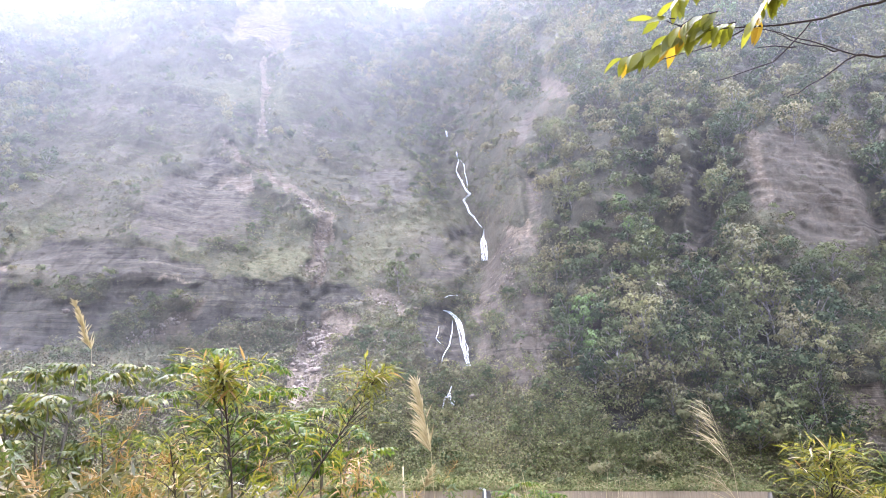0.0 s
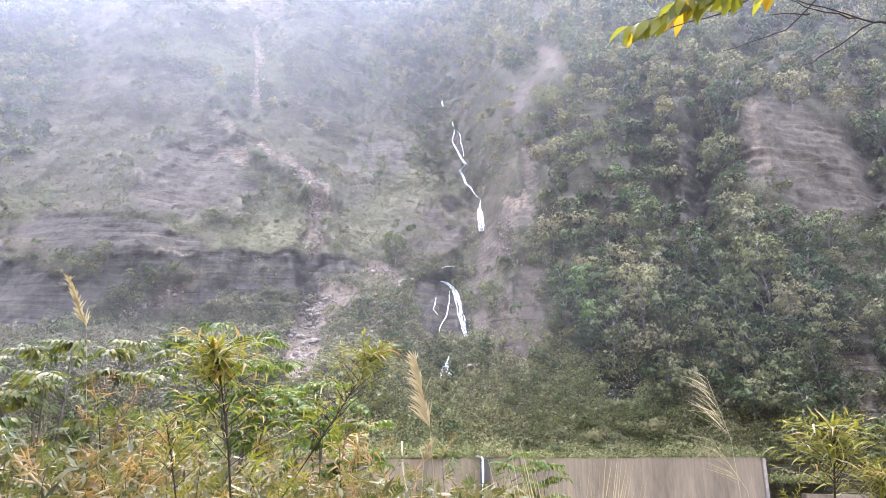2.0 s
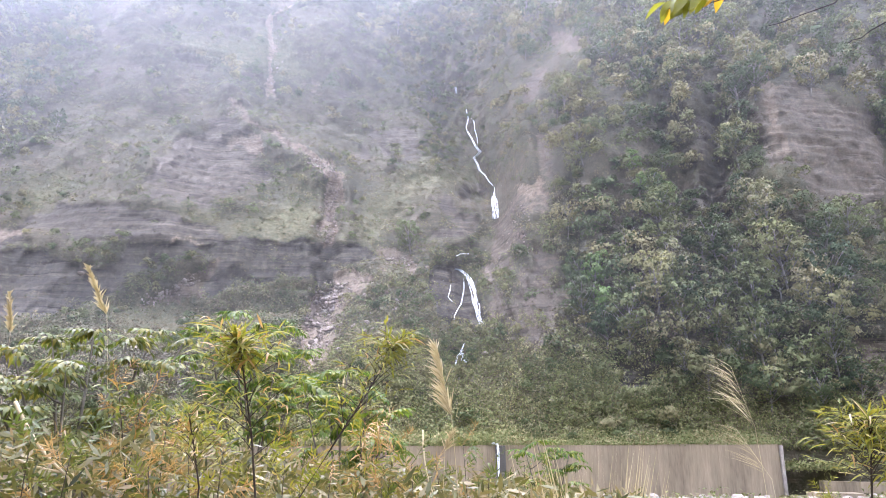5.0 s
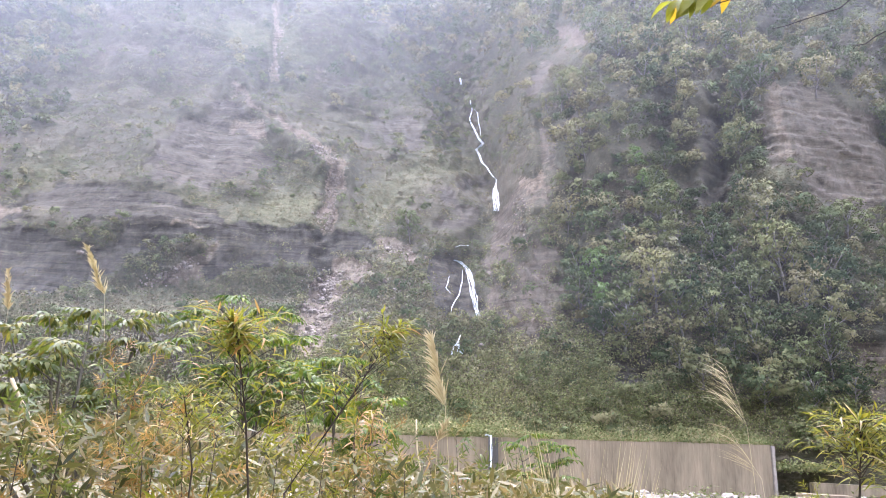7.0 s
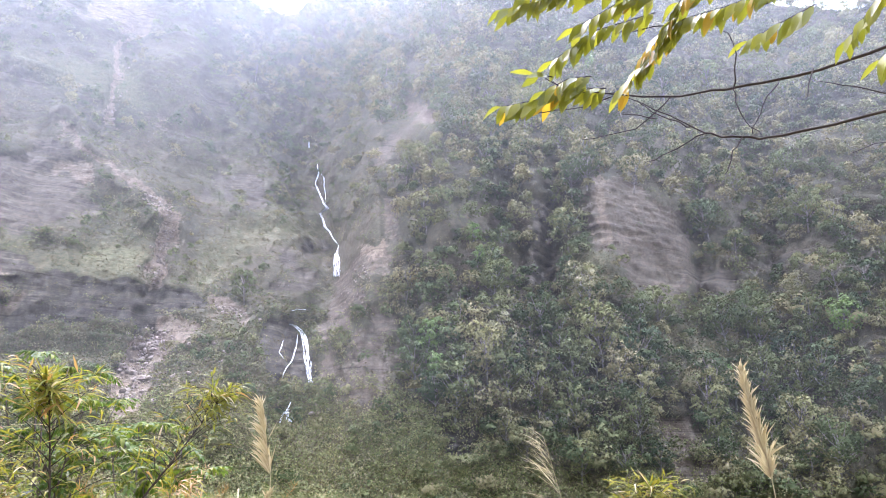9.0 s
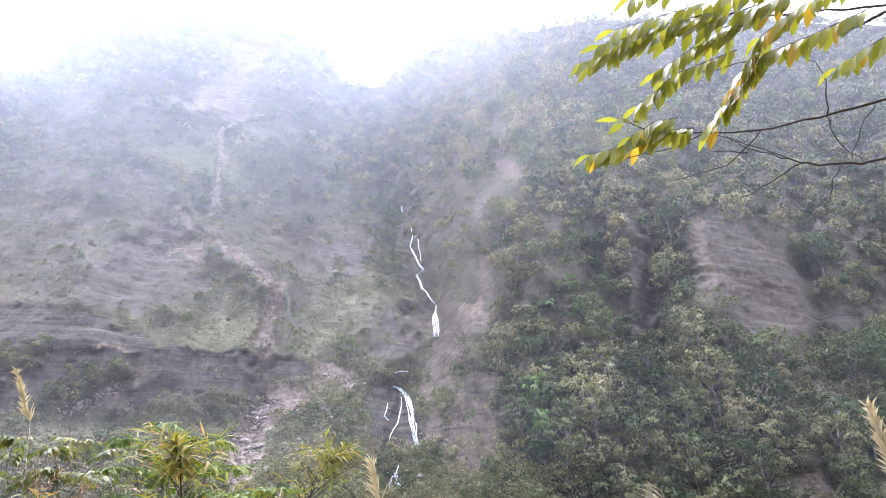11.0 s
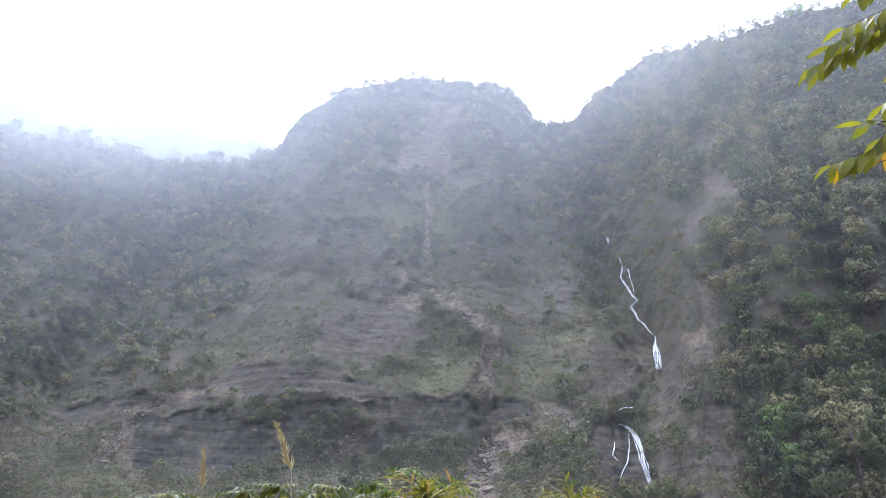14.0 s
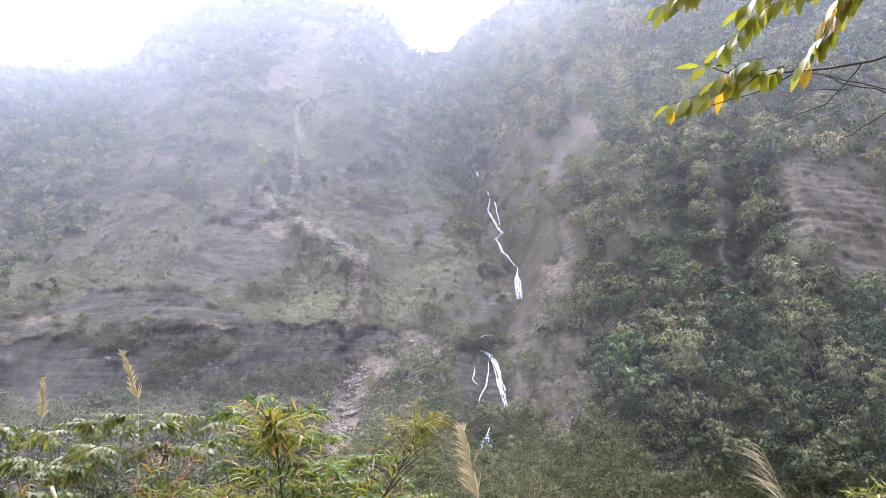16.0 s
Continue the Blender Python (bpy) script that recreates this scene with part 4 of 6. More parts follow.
def build_trees():
    rng = np.random.default_rng(11)
    kinds = []
    for k in range(6):
        kinds.append((make_tree(100 + k, 6.6, 2.5, MAT_TREE), "dark green broadleaved tree rooted on the steep slope"))
    for k in range(2):
        kinds.append((make_tree(200 + k, 5.8, 2.3, MAT_TREE_DRY, 70), "yellowing broadleaved tree rooted on the steep slope"))
    kinds.append((make_tree(300, 6.0, 2.2, MAT_TREE_BRIGHT, 95), "bright light-green tree rooted on the steep slope"))
    kinds.append((make_tree(400, 5.6, 1.9, MAT_TREE, bare=True, lobes=9), "bare grey leafless tree on the steep slope"))
    for ob, label in kinds:
        tagged(ob, label, "tree", "trees on the mountainside")
    used = set()

    def put(kind, where, size, turn):
        m = Matrix.Translation(where) @ Matrix.Rotation(turn, 4, "Z") @ Matrix.Scale(size, 4)
        if kind not in used:
            used.add(kind)
            kinds[kind][0].matrix_basis = m
        else:
            copy_thing(kinds[kind][0], Matrix.Identity(4)).matrix_basis = m

    # trees that stand out, by where their crowns show
    dark, dry, young, dead = 0, 6, 8, 9
    marked = [(11.4, 12.8, young, 0.9), (12.3, 10.4, young, 0.7), (15.2, 21.4, young, 0.62), (15.5, 19.6, young, 0.5),
              (19.2, 28.7, dry, 0.9), (24.6, 28.4, dry + 1, 1.15), (28.8, 26.1, dry, 1.1), (11.1, 27.4, dry + 1, 0.9), (24.5, 16.4, dry, 1.0),
              (25.4, 12.8, dark, 1.25), (28.2, 11.8, dark + 1, 1.2), (22.0, 13.0, dark + 2, 1.0), (20.8, 14.6, dark + 3, 1.05), (36.9, 13.4, dark + 4, 1.2), (40.6, 10.0, dark + 5, 1.1)]
    marked += [(16.2, 11.5, dark, 1.0), (18.0, 9.8, dark + 1, 1.0), (13.8, 8.6, dark + 2, 1.05), (10.6, 10.6, dark + 3, 0.9), (26.1, 5.5, dark + 4, 0.8), (19.2, 4.4, dry, 0.75), (23.4, 3.4, dark + 5, 0.75), (26.6, 3.2, dark + 2, 0.75),
               (24.8, 11.6, dead, 0.9), (39.0, 12.1, dead, 1.1), (15.3, 8.4, dead, 0.8), (14.0, 15.5, dead, 0.8), (21.0, 6.4, dead, 0.7), (17.6, 6.0, dry + 1, 0.8)]
    roots, radii = [], []
    for az, el, kind, size in marked:
        here = spot(az, max(0.2, el - 2.0 * size))
        put(kind, here, size, rng.uniform(0, 6.28))
        roots.append(here[:])
        radii.append(2.2 * size)

    def keep(az, el, rock, arc, z):
        share = 0.012 + wooded(az, el) * np.where((az > 7) & (el < 30), 1.0, 0.35)
        share = np.where((el < 5) & (az < 8), 0.0, share)
        return share * np.clip(1 - 1.6 * rock, 0, 1)

    p, nor, az = slope_points(2400, rng, keep, -54, 50)
    size = rng.uniform(0.5, 1.1, len(p)) * (1 + 0.3 * np.clip((p[:, 2] - 70) / 80, 0, 1))
    p, size = np.vstack([np.array(roots), p]), np.concatenate([np.array(radii) / 2.2, size])
    for k in spaced(p, 2.2 * size, 0.56)[:TREE_N]:
        if k >= len(roots):
            kind = int(rng.choice(10, p=[0.14, 0.14, 0.14, 0.14, 0.14, 0.13, 0.05, 0.05, 0.02, 0.05]))
            put(kind, Vector(p[k]) - Vector((0, 0, 0.2)), size[k], rng.uniform(0, 6.28))


TREE_N = 330
build_trees()


# ---- waterfall ----
def strands(points, widths, name, seed):
    """Falling water: many thin ropes side by side that part and close, just proud of the rock."""
    rng = random.Random(seed)
    s = Shape()
    count = max(3, int(2 + max(widths) * 12))
    for k in range(count):
        u = (k + 0.5) / count - 0.5
        wave, beat = rng.uniform(0, 6.28), rng.uniform(0.5, 1.1)
        way = []
        for i, (p, w) in enumerate(zip(points, widths)):
            out = Vector((-p.x, -p.y, 0)).normalized()
            side = Vector((out.y, -out.x, 0))
            sway = 0.12 * w * math.sin(wave + beat * i) + 0.05 * math.sin(1.7 * i + seed)
            way.append(p + side * -(u * w + sway) + out * (0.55 + 0.3 * (0.25 - u * u) + rng.uniform(0, 0.08)))
        n = len(way)
        lo = 0 if abs(u) < 0.3 else rng.randrange(0, max(1, n // 2))
        hi = n if abs(u) < 0.3 else min(n, lo + max(2, int(n * rng.uniform(0.4, 1.0))))
        thick = rng.uniform(0.026, 0.046)
        if hi - lo > 1:
            s.tube(way[lo:hi], thick, thick * rng.uniform(0.5, 1.0), 4)
    return s.mesh(name, MAT_WATER)


def build_waterfall():
    top = new("waterfall")
    tagged(top, "white waterfall dropping in steps down a rocky gully", "waterfall")
    runs = [
        ("upper_cascade", [(1.39, 26.09), (1.54, 25.37), (1.35, 24.63), (1.77, 23.86), (2.19, 23.13), (2.54, 22.75), (1.95, 22.26), (2.29, 21.80), (2.48, 21.26), (2.87, 20.93)], [0.2, 0.3, 0.3, 0.5, 0.5, 0.8, 0.6, 0.4, 0.5, 0.6]),
        ("side_strand", [(1.73, 25.45), (2.04, 25.08), (2.10, 24.46), (2.29, 23.91), (2.29, 23.12)], [0.15, 0.2, 0.2, 0.2, 0.3]),
        ("top_strand", [(0.47, 27.73), (0.54, 27.28)], [0.5, 0.4]),
        ("link_strand", [(2.87, 20.93), (3.24, 20.34), (3.75, 19.88)], [0.2, 0.15, 0.3]),
        ("middle_fall", [(3.75, 19.92), (3.74, 19.22), (3.77, 18.35), (3.87, 17.43)], [0.6, 1.1, 1.7, 2.1]),
        ("ledge_stream", [(1.34, 14.67), (0.82, 14.68), (0.45, 14.52)], [0.5, 0.4, 0.3]),
        ("lower_fall", [(0.35, 13.48), (0.74, 13.39), (1.16, 13.08), (1.60, 12.39), (1.88, 11.32), (2.04, 10.40), (2.25, 9.15)], [0.5, 0.7, 0.8, 0.95, 0.9, 0.95, 1.0]),
        ("thin_strand", [(1.01, 12.70), (1.00, 11.76), (0.73, 10.71), (0.21, 9.74), (0.13, 9.16)], [0.1, 0.12, 0.15, 0.15, 0.1]),
        ("thin_strand", [(-0.06, 12.20), (-0.28, 11.26), (0.09, 10.84)], [0.1, 0.12, 0.1]),
        ("foot_cascade", [(0.94, 7.58), (0.74, 7.05), (0.42, 6.56), (0.26, 5.87)], [0.15, 0.35, 0.35, 0.2]),
        ("foot_cascade", [(0.77, 6.85), (0.99, 6.28), (1.19, 6.12)], [0.3, 0.8, 0.9]),
    ]
    for k, (name, way, widths) in enumerate(runs):
        dense, wide = [], []
        for (p, q), (w0, w1) in zip(zip(way, way[1:]), zip(widths, widths[1:])):
            n = max(1, int(abs(q[1] - p[1]) / 0.3))
            dense += [(p[0] + (q[0] - p[0]) * i / n, p[1] + (q[1] - p[1]) * i / n) for i in range(n)]
            wide += [w0 + (w1 - w0) * i / n for i in range(n)]
        part(name, strands([spot(a, e) for a, e in dense + [way[-1]]], wide + [widths[-1]], name, 500 + k), top)


build_waterfall()


# ---- retaining wall at the far side of the river ----
WALL_Y, WALL_X0, WALL_X1, WALL_TOP = 75.0, -52.0, 32.6, 5.0


def build_wall():
    wall = new("retaining_wall")
    tagged(wall, "long stained concrete retaining wall beside the riverbed", "wall", kind="structure")
    n = 14
    w = (WALL_X1 - WALL_X0) / n
    for k in range(n):
        me = rounded_box(w - 0.006, 0.6, WALL_TOP + 0.6 - 0.03 * (k % 3), 0.008, MAT_CONCRETE, "panel", 0.015, k, 1)
        ob = part("panel", me, wall)
        ob.location = (WALL_X0 + (k + 0.5) * w, WALL_Y + 0.3 + 0.01 * (k % 2), -0.6)
    post = part("end_post", rounded_box(0.3, 0.7, WALL_TOP + 0.5, 0.04, MAT_STONE, "end_post", 0.01, 3), wall, "pale concrete end post")
    post.location = (WALL_X1 + 0.2, WALL_Y + 0.15, -0.6)
    chute = part("drain_chute", rounded_box(1.0, 0.3, WALL_TOP + 0.55, 0.04, MAT_WET, "drain_chute", 0.03, 7, 1), wall, "dark wet drain chute")
    chute.location = (4.75, WALL_Y - 0.16, -0.6)
    top = new("outflow")
    tagged(top, "thin stream of white water spilling down the retaining wall", "water")
    s = Shape()
    rng = random.Random(5)
    for k in range(4):
        x = 4.42 + 0.05 * k
        s.tube([(x + rng.uniform(-0.05, 0.05), WALL_Y - 0.36 - 0.02 * k, z) for z in (WALL_TOP + 0.05, 4.0, 3.0, 2.0, 1.0, 0.15)], 0.04, 0.025, 5)
    s.tube([(4.0, WALL_Y + 0.4, WALL_TOP + 0.22), (4.5, WALL_Y - 0.3, WALL_TOP + 0.1)], 0.1, 0.09, 6)
    part("stream", s.mesh("stream", MAT_WATER), top)


MAT_WET = plain("wet_dark_concrete", (0.04, 0.035, 0.03), (0.10, 0.09, 0.08), 0.8, 0.35, 0.02, 0.5)
build_wall()


def build_slab():
    for x, y, z, sx, sy, sz, turn in [(35.9, 71.5, 0.45, 4.6, 2.2, 0.5, -4), (40.5, 76.0, 0.6, 7.5, 1.0, 1.1, 3)]:
        ob = new("concrete_slab", rounded_box(sx, sy, sz, 0.06, MAT_CONCRETE, "concrete_slab", 0.05, x, 1))
        ob.matrix_world = pose(x, y, z - 0.35, 0, 1.5, turn)
        tagged(ob, "broken pale concrete slab lying on the riverbed", "slab")


build_slab()


def stone_mesh(name, seed, mat, level=2):
    bm = bmesh.new()
    bmesh.ops.create_icosphere(bm, subdivisions=level, radius=0.5)
    rng = random.Random(seed)
    squash = Vector((1, rng.uniform(0.6, 0.95), rng.uniform(0.45, 0.75)))
    for v in bm.verts:
        d = v.co.normalized()
        k = 1 + 0.45 * noise.noise(d * 1.6 + Vector((seed, 3, 1))) + 0.15 * noise.noise(d * 4 + Vector((1, seed, 3)))
        q = d * 0.5 * k
        v.co = Vector((round(q.x * 7) / 7 * 0.5 + q.x * 0.5, q.y, round(q.z * 6) / 6 * 0.5 + q.z * 0.5)) * 1.0
        v.co = Vector((v.co.x * squash.x, v.co.y * squash.y, v.co.z * squash.z))
    me = bpy.data.meshes.new(name)
    bm.to_mesh(me)
    bm.free()
    me.materials.append(mat)
    return me


def build_boulders():
    rng = random.Random(31)
    kinds = [stone_mesh("boulder", 40 + k, MAT_STONE) for k in range(5)]
    spots = [(13.9, 68.5, 1.5), (18.2, 67.5, 1.6), (20.9, 69.5, 1.3), (25.8, 69.0, 1.5), (23.4, 71.5, 1.1), (29.0, 70.5, 1.0), (16.1, 71.0, 0.9), (11.5, 69.0, 1.0), (31.5, 67.0, 1.2), (37.5, 66.0, 1.2)]
    for _ in range(150):
        spots.append((rng.uniform(-8, 42), rng.uniform(60, 74.2), rng.uniform(0.4, 1.1)))
    for k, (x, y, s) in enumerate(spots):
        ob = new("boulder", kinds[k % 5])
        ob.matrix_world = pose(x, y, float(ground_height(x, y)) + s * 0.12, 0, 0, rng.uniform(0, 360)) @ Matrix.Scale(s, 4)
        tagged(ob, "pale angular boulder on the stony riverbed", "boulder", "boulders on the riverbed")


build_boulders()


def build_scree():
    """Fallen blocks in the landslide chutes and the big pale ones that stand out."""
    rng = random.Random(77)
    kinds = [stone_mesh("fallen_rock", 140 + k, MAT_SCREE, 1) for k in range(5)]
    small = [stone_mesh("rubble", 240 + k, MAT_SCREE, 1) for k in range(4)]
    base = [(np.array([v.co[:] for v in m.vertices]), np.array([p.vertices[:] for p in m.polygons])) for m in small]
    ways = [(-9.6, 12.0, -11.3, 6.3, 1.0, 260), (-8.8, 12.3, -10.0, 10.0, 0.5, 60), (-9.8, 20.0, -10.2, 15.6, 0.5, 170), (-11.5, 21.8, -9.4, 20.6, 0.5, 60),
            (-15.1, 31.3, -15.4, 26.8, 0.3, 60), (-20.3, 12.2, -23.5, 10.0, 0.45, 110), (-37.2, 12.2, -38.2, 8.5, 0.6, 150), (-4.0, 12.0, -7.0, 8.0, 2.0, 60), (-5.5, 14.6, -3.5, 13.8, 0.6, 60), (5.8, 18.5, 5.4, 14.5, 0.8, 60)]
    V, F, n = [], [], 0
    for a0, e0, a1, e1, w, count in ways:
        for k in range(count):
            u = rng.random()
            az, el = a0 + (a1 - a0) * u + rng.gauss(0, w * 0.75), e0 + (e1 - e0) * u + rng.gauss(0, w * 0.3)
            v, f = base[rng.randrange(4)]
            s = rng.uniform(0.18, 0.5) * rng.choice((0.8, 1.0, 1.9)) * (1.15 if el < 12 else 0.9)
            m = np.array((Matrix.Rotation(rng.uniform(0, 6.28), 3, "Z") @ Matrix.Rotation(rng.uniform(-1.3, 1.3), 3, "X")) * s)
            V.append(v @ m.T + np.array(spot(az, el, 0.1)))
            F.append(f + n)
            n += len(v)
    tagged(new("scree", mesh_of("scree", np.vstack(V), np.vstack(F), MAT_SCREE)), "pale loose rock rubble lying in the landslide chutes", "rubble", kind="stuff")
    for az, el, s in [(-10.1, 9.9, 2.3), (-9.7, 8.6, 2.2), (-10.7, 8.9, 1.8), (-11.0, 7.6, 1.6), (-9.0, 7.0, 1.5), (-11.6, 9.0, 1.3), (-10.3, 11.0, 1.4), (-6.8, 9.2, 1.2), (-7.8, 8.9, 1.4),
                      (-10.3, 15.5, 1.2), (-11.6, 21.8, 1.3), (-11.3, 21.3, 1.0), (-28.0, 11.8, 1.4), (-2.0, 13.6, 1.2), (2.6, 6.8, 1.2), (-5.2, 14.2, 1.3)]:
        ob = new("fallen_rock", kinds[rng.randrange(5)])
        ob.matrix_world = Matrix.Translation(spot(az, el, 0.1 * s)) @ Matrix.Rotation(rng.uniform(0, 6.28), 4, "Z") @ Matrix.Scale(s, 4)
        tagged(ob, "large pale fallen rock resting in the landslide rubble", "rock", "fallen rocks on the slope")


build_scree()


def build_bank_grass():
    """Rank grass on the terrace edge over the wall and among the river stones."""
    rng = np.random.default_rng(18)
    n = 9000
    p = np.stack([rng.uniform(-52, 40, n), rng.uniform(75.05, 80.5, n), np.full(n, 5.0)], -1)
    p[:, 2] += np.where(p[:, 0] > 33, -2.5, 0) + 0.25 * np.clip(p[:, 1] - 76, 0, 4)
    q = np.stack([rng.uniform(-30, 50, 1500), rng.uniform(56, 74, 1500), np.zeros(1500)], -1)
    p = np.vstack([p, q])
    leaves = clump_cloud(p, np.tile([0, -0.3, 1.0], (len(p), 1)), rng.uniform(0.15, 0.9, len(p)) * np.clip(0.7 + 0.7 * fbm(p[:, 0] / 5, p[:, 1] / 3, 19, 3), 0.25, 1.4), 12, 0.13, rng, 0.9)
    stuff("bank_grass", leaves, MAT_BANK, rng.uniform(0, 1, len(p)), "rank yellow-green grass on the river bank", "grass")


build_bank_grass()


# ---- plants close to the camera ----
def at(az, el, dist):
    """A place by bearing, elevation and distance from where the camera is held."""
    a, e = radians(az), radians(el)
    return Vector((math.sin(a) * math.cos(e) * dist, math.cos(a) * math.cos(e) * dist, math.sin(e) * dist + EYE_Z))


def foot(p):
    return Vector((p.x, p.y, float(ground_height(p.x, p.y)) - 0.05))


def frame_of(ahead, up=Vector((0, 0, 1))):
    """A turn whose x looks ahead and whose z is about up."""
    x = Vector(ahead).normalized()
    y = Vector(up).cross(x)
    if y.length < 1e-3:
        y = Vector((0, 1, 0))
    y.normalize()
    return Matrix((x, y, x.cross(y))).transposed().to_4x4()


def spray_mesh(name, mat, seed, pairs=5, length=0.30, leaf=0.12, wide=0.048):
    """A compound leaf: a thin rachis with drooping leaflets in pairs."""
    rng = random.Random(seed)
    s = Shape()
    pts = [Vector((length * u, 0, -0.10 * length * u * u * 3)) for u in (0, 0.33, 0.66, 1)]
    s.tube(pts, 0.003, 0.0015, 4)
    for k in range(pairs):
        u = 0.15 + 0.85 * k / (pairs - 1)
        p = Vector((length * u, 0, -0.3 * length * u * u))
        for side in (-1, 1):
            d = Vector((0.55 + 0.4 * u, side * (1.0 - 0.4 * u), rng.uniform(-0.35, 0.1)))
            s.blade(p, d, Vector((0, 0, 1)), leaf * rng.uniform(0.6, 1.15), wide * rng.uniform(0.85, 1.1), rng.uniform(0.3, 0.9), 0.2, 4, 0.42)
    s.blade(pts[-1], Vector((1, 0, -0.3)), Vector((0, 0, 1)), leaf, wide, 0.4, 0.2, 4, 0.42)
    return s.mesh(name, mat)


def limb(a, b, sag=0.0, bend=0.0, n=6):
    a, b = Vector(a), Vector(b)
    side = (b - a).cross(Vector((0, 0, 1)))
    side = side.normalized() if side.length > 1e-4 else Vector((1, 0, 0))
    return [a.lerp(b, k / n) + (Vector((0, 0, -sag)) + side * bend) * math.sin(math.pi * k / n) for k in range(n + 1)]


def build_bush(root, forks, mat, label, seed, sprays=7, scale=1.0, thick=0.028):
    """A broadleaved bush: a trunk, limbs to each fork tip and compound leaves round the tips."""
    rng = random.Random(seed)
    top = new("broadleaf_bush")
    top.location = root
    tagged(top, label, "bush")
    meshes = [spray_mesh("leaf_spray", mat, seed * 10 + k, rng.choice((4, 5, 6)), 0.28 * scale, 0.125 * scale, 0.052 * scale) for k in range(4)]
    mid = sum(forks, Vector()) / len(forks)
    crotch = root.lerp(mid, 0.5)
    s = Shape().tube([p - root for p in limb(root, crotch, 0, 0.05)], thick, thick * 0.75, 7)
    part("trunk", s.mesh("trunk", MAT_BUSH_BARK), top)
    for tip in forks:
        low = root.lerp(crotch, rng.uniform(0.7, 1.0))
        way = limb(low, tip, rng.uniform(-0.02, 0.12), rng.uniform(-0.1, 0.1))
        s = Shape().tube([p - root for p in way], thick * 0.6, 0.005, 6)
        ends = [tip]
        for k in (3, 4, 5):
            e = way[k] + Vector((rng.uniform(-0.3, 0.3), rng.uniform(-0.3, 0.3), rng.uniform(0.05, 0.22))) * scale
            s.tube([p - root for p in limb(way[k], e, 0.02, 0.02, 3)], 0.007, 0.003, 5)
            ends.append(e)
        arm = part("limb", s.mesh("limb", MAT_BUSH_BARK), top)
        for e in ends:
            for k in range(sprays if e is tip else sprays - 2):
                w = rng.uniform(0, 6.28)
                ob = part("leaf_spray", rng.choice(meshes), arm)
                ob.matrix_basis = Matrix.Translation(e - root) @ frame_of((math.cos(w), math.sin(w), rng.uniform(-0.25, 0.45))) @ Matrix.Rotation(rng.uniform(-0.4, 0.4), 4, "X") @ Matrix.Scale(rng.uniform(0.65, 1.1), 4)


build_bush(foot(at(-14.6, -10, 7.6)), [at(-19.2, 8.4, 7.6), at(-17.2, 9.8, 7.9), at(-15.2, 9.0, 8.1), at(-13.0, 8.8, 8.2), at(-11.6, 7.0, 8.0), at(-13.8, 6.8, 7.4), at(-16.5, 7.2, 7.3), at(-20.3, 6.4, 7.4), at(-12.4, 5.0, 7.6)],
           MAT_BUSH_LEAF, "bright green glossy broadleaved bush on the river bank", 3, 11, 0.66)
build_bush(foot(at(-27.2, -20, 5.6)), [at(-37, 6.0, 5.6), at(-34.5, 6.6, 5.7), at(-31.8, 6.3, 5.6), at(-29.5, 7.2, 5.8), at(-26.9, 7.9, 5.9), at(-24.6, 7.4, 5.9), at(-22.8, 8.0, 6.1), at(-20.6, 7.6, 6.2), at(-22.0, 5.8, 5.6), at(-33.0, 4.6, 5.2), at(-28.4, 5.6, 5.3)],
           MAT_DULL_LEAF, "dull green broadleaved bush with shiny drooping leaves and bare limbs", 8, 11, 0.58, 0.032)
build_bush(foot(at(-8.5, -14, 6.2)), [at(-11.8, 4.6, 6.2), at(-10.0, 5.2, 6.4), at(-8.4, 5.4, 6.4), at(-6.8, 4.0, 6.3), at(-4.8, 2.4, 6.2), at(-9.0, 2.6, 6.0), at(-6.0, 0.6, 5.8)],
           MAT_BUSH_LEAF, "dark green glossy low bush beside taller shrubs", 12, 7, 0.66, 0.02)
build_bush(foot(at(6.8, -12, 8.6)), [at(5.4, -0.6, 8.6), at(6.3, 0.1, 8.7), at(7.6, -0.4, 8.6), at(8.7, -0.8, 8.6), at(7.0, -2.0, 8.4)],
           MAT_BUSH_LEAF, "small dark green bush on the stony ground", 14, 6, 0.62, 0.018)


def blade_mesh(name, mat, length, wide, droop, seed):
    s = Shape().blade((0, 0, 0), (1, 0, 0.15), (0, 0, 1), length, wide, droop, 0.3, 5, 0.35)
    return s.mesh(name, mat)


LEAF_YELLOW = [blade_mesh("leaf", MAT_YELLOW_LEAF, 0.11, 0.017, d, 1) for d in (0.2, 0.5, 0.9)]
LEAF_RUST = [blade_mesh("leaf", MAT_ORANGE_LEAF, 0.11, 0.013, d, 1) for d in (0.15, 0.4, 0.8)]
LEAF_OLIVE = [blade_mesh("leaf", MAT_DULL_LEAF, 0.11, 0.019, d, 1) for d in (0.3, 0.6, 0.9)]


def twig_mesh(name, mat, seed, n=13, length=0.24, leaf=0.105, wide=0.017):
    """A short twig set round with narrow drooping leaves, thickest at its end."""
    rng = random.Random(seed)
    s = Shape().tube([(0, 0, 0), (length * 0.5, 0.01, 0.01), (length, 0, 0.03)], 0.0022, 0.001, 4)
    for k in range(n):
        u = 0.15 + 0.85 * ((k + rng.random()) / n) ** 0.8
        w = 2.4 * k + rng.uniform(-0.5, 0.5)
        ahead = 0.35 + 0.9 * max(0.0, u - 0.6)
        s.blade((length * u, 0, 0.03 * u), (ahead, math.cos(w), math.sin(w)), (1, 0, 0.4), leaf * rng.uniform(0.65, 1.15), wide * rng.uniform(0.8, 1.2), rng.uniform(0.15, 0.6), 0.25, 4, 0.35)
    return s.mesh(name, mat)


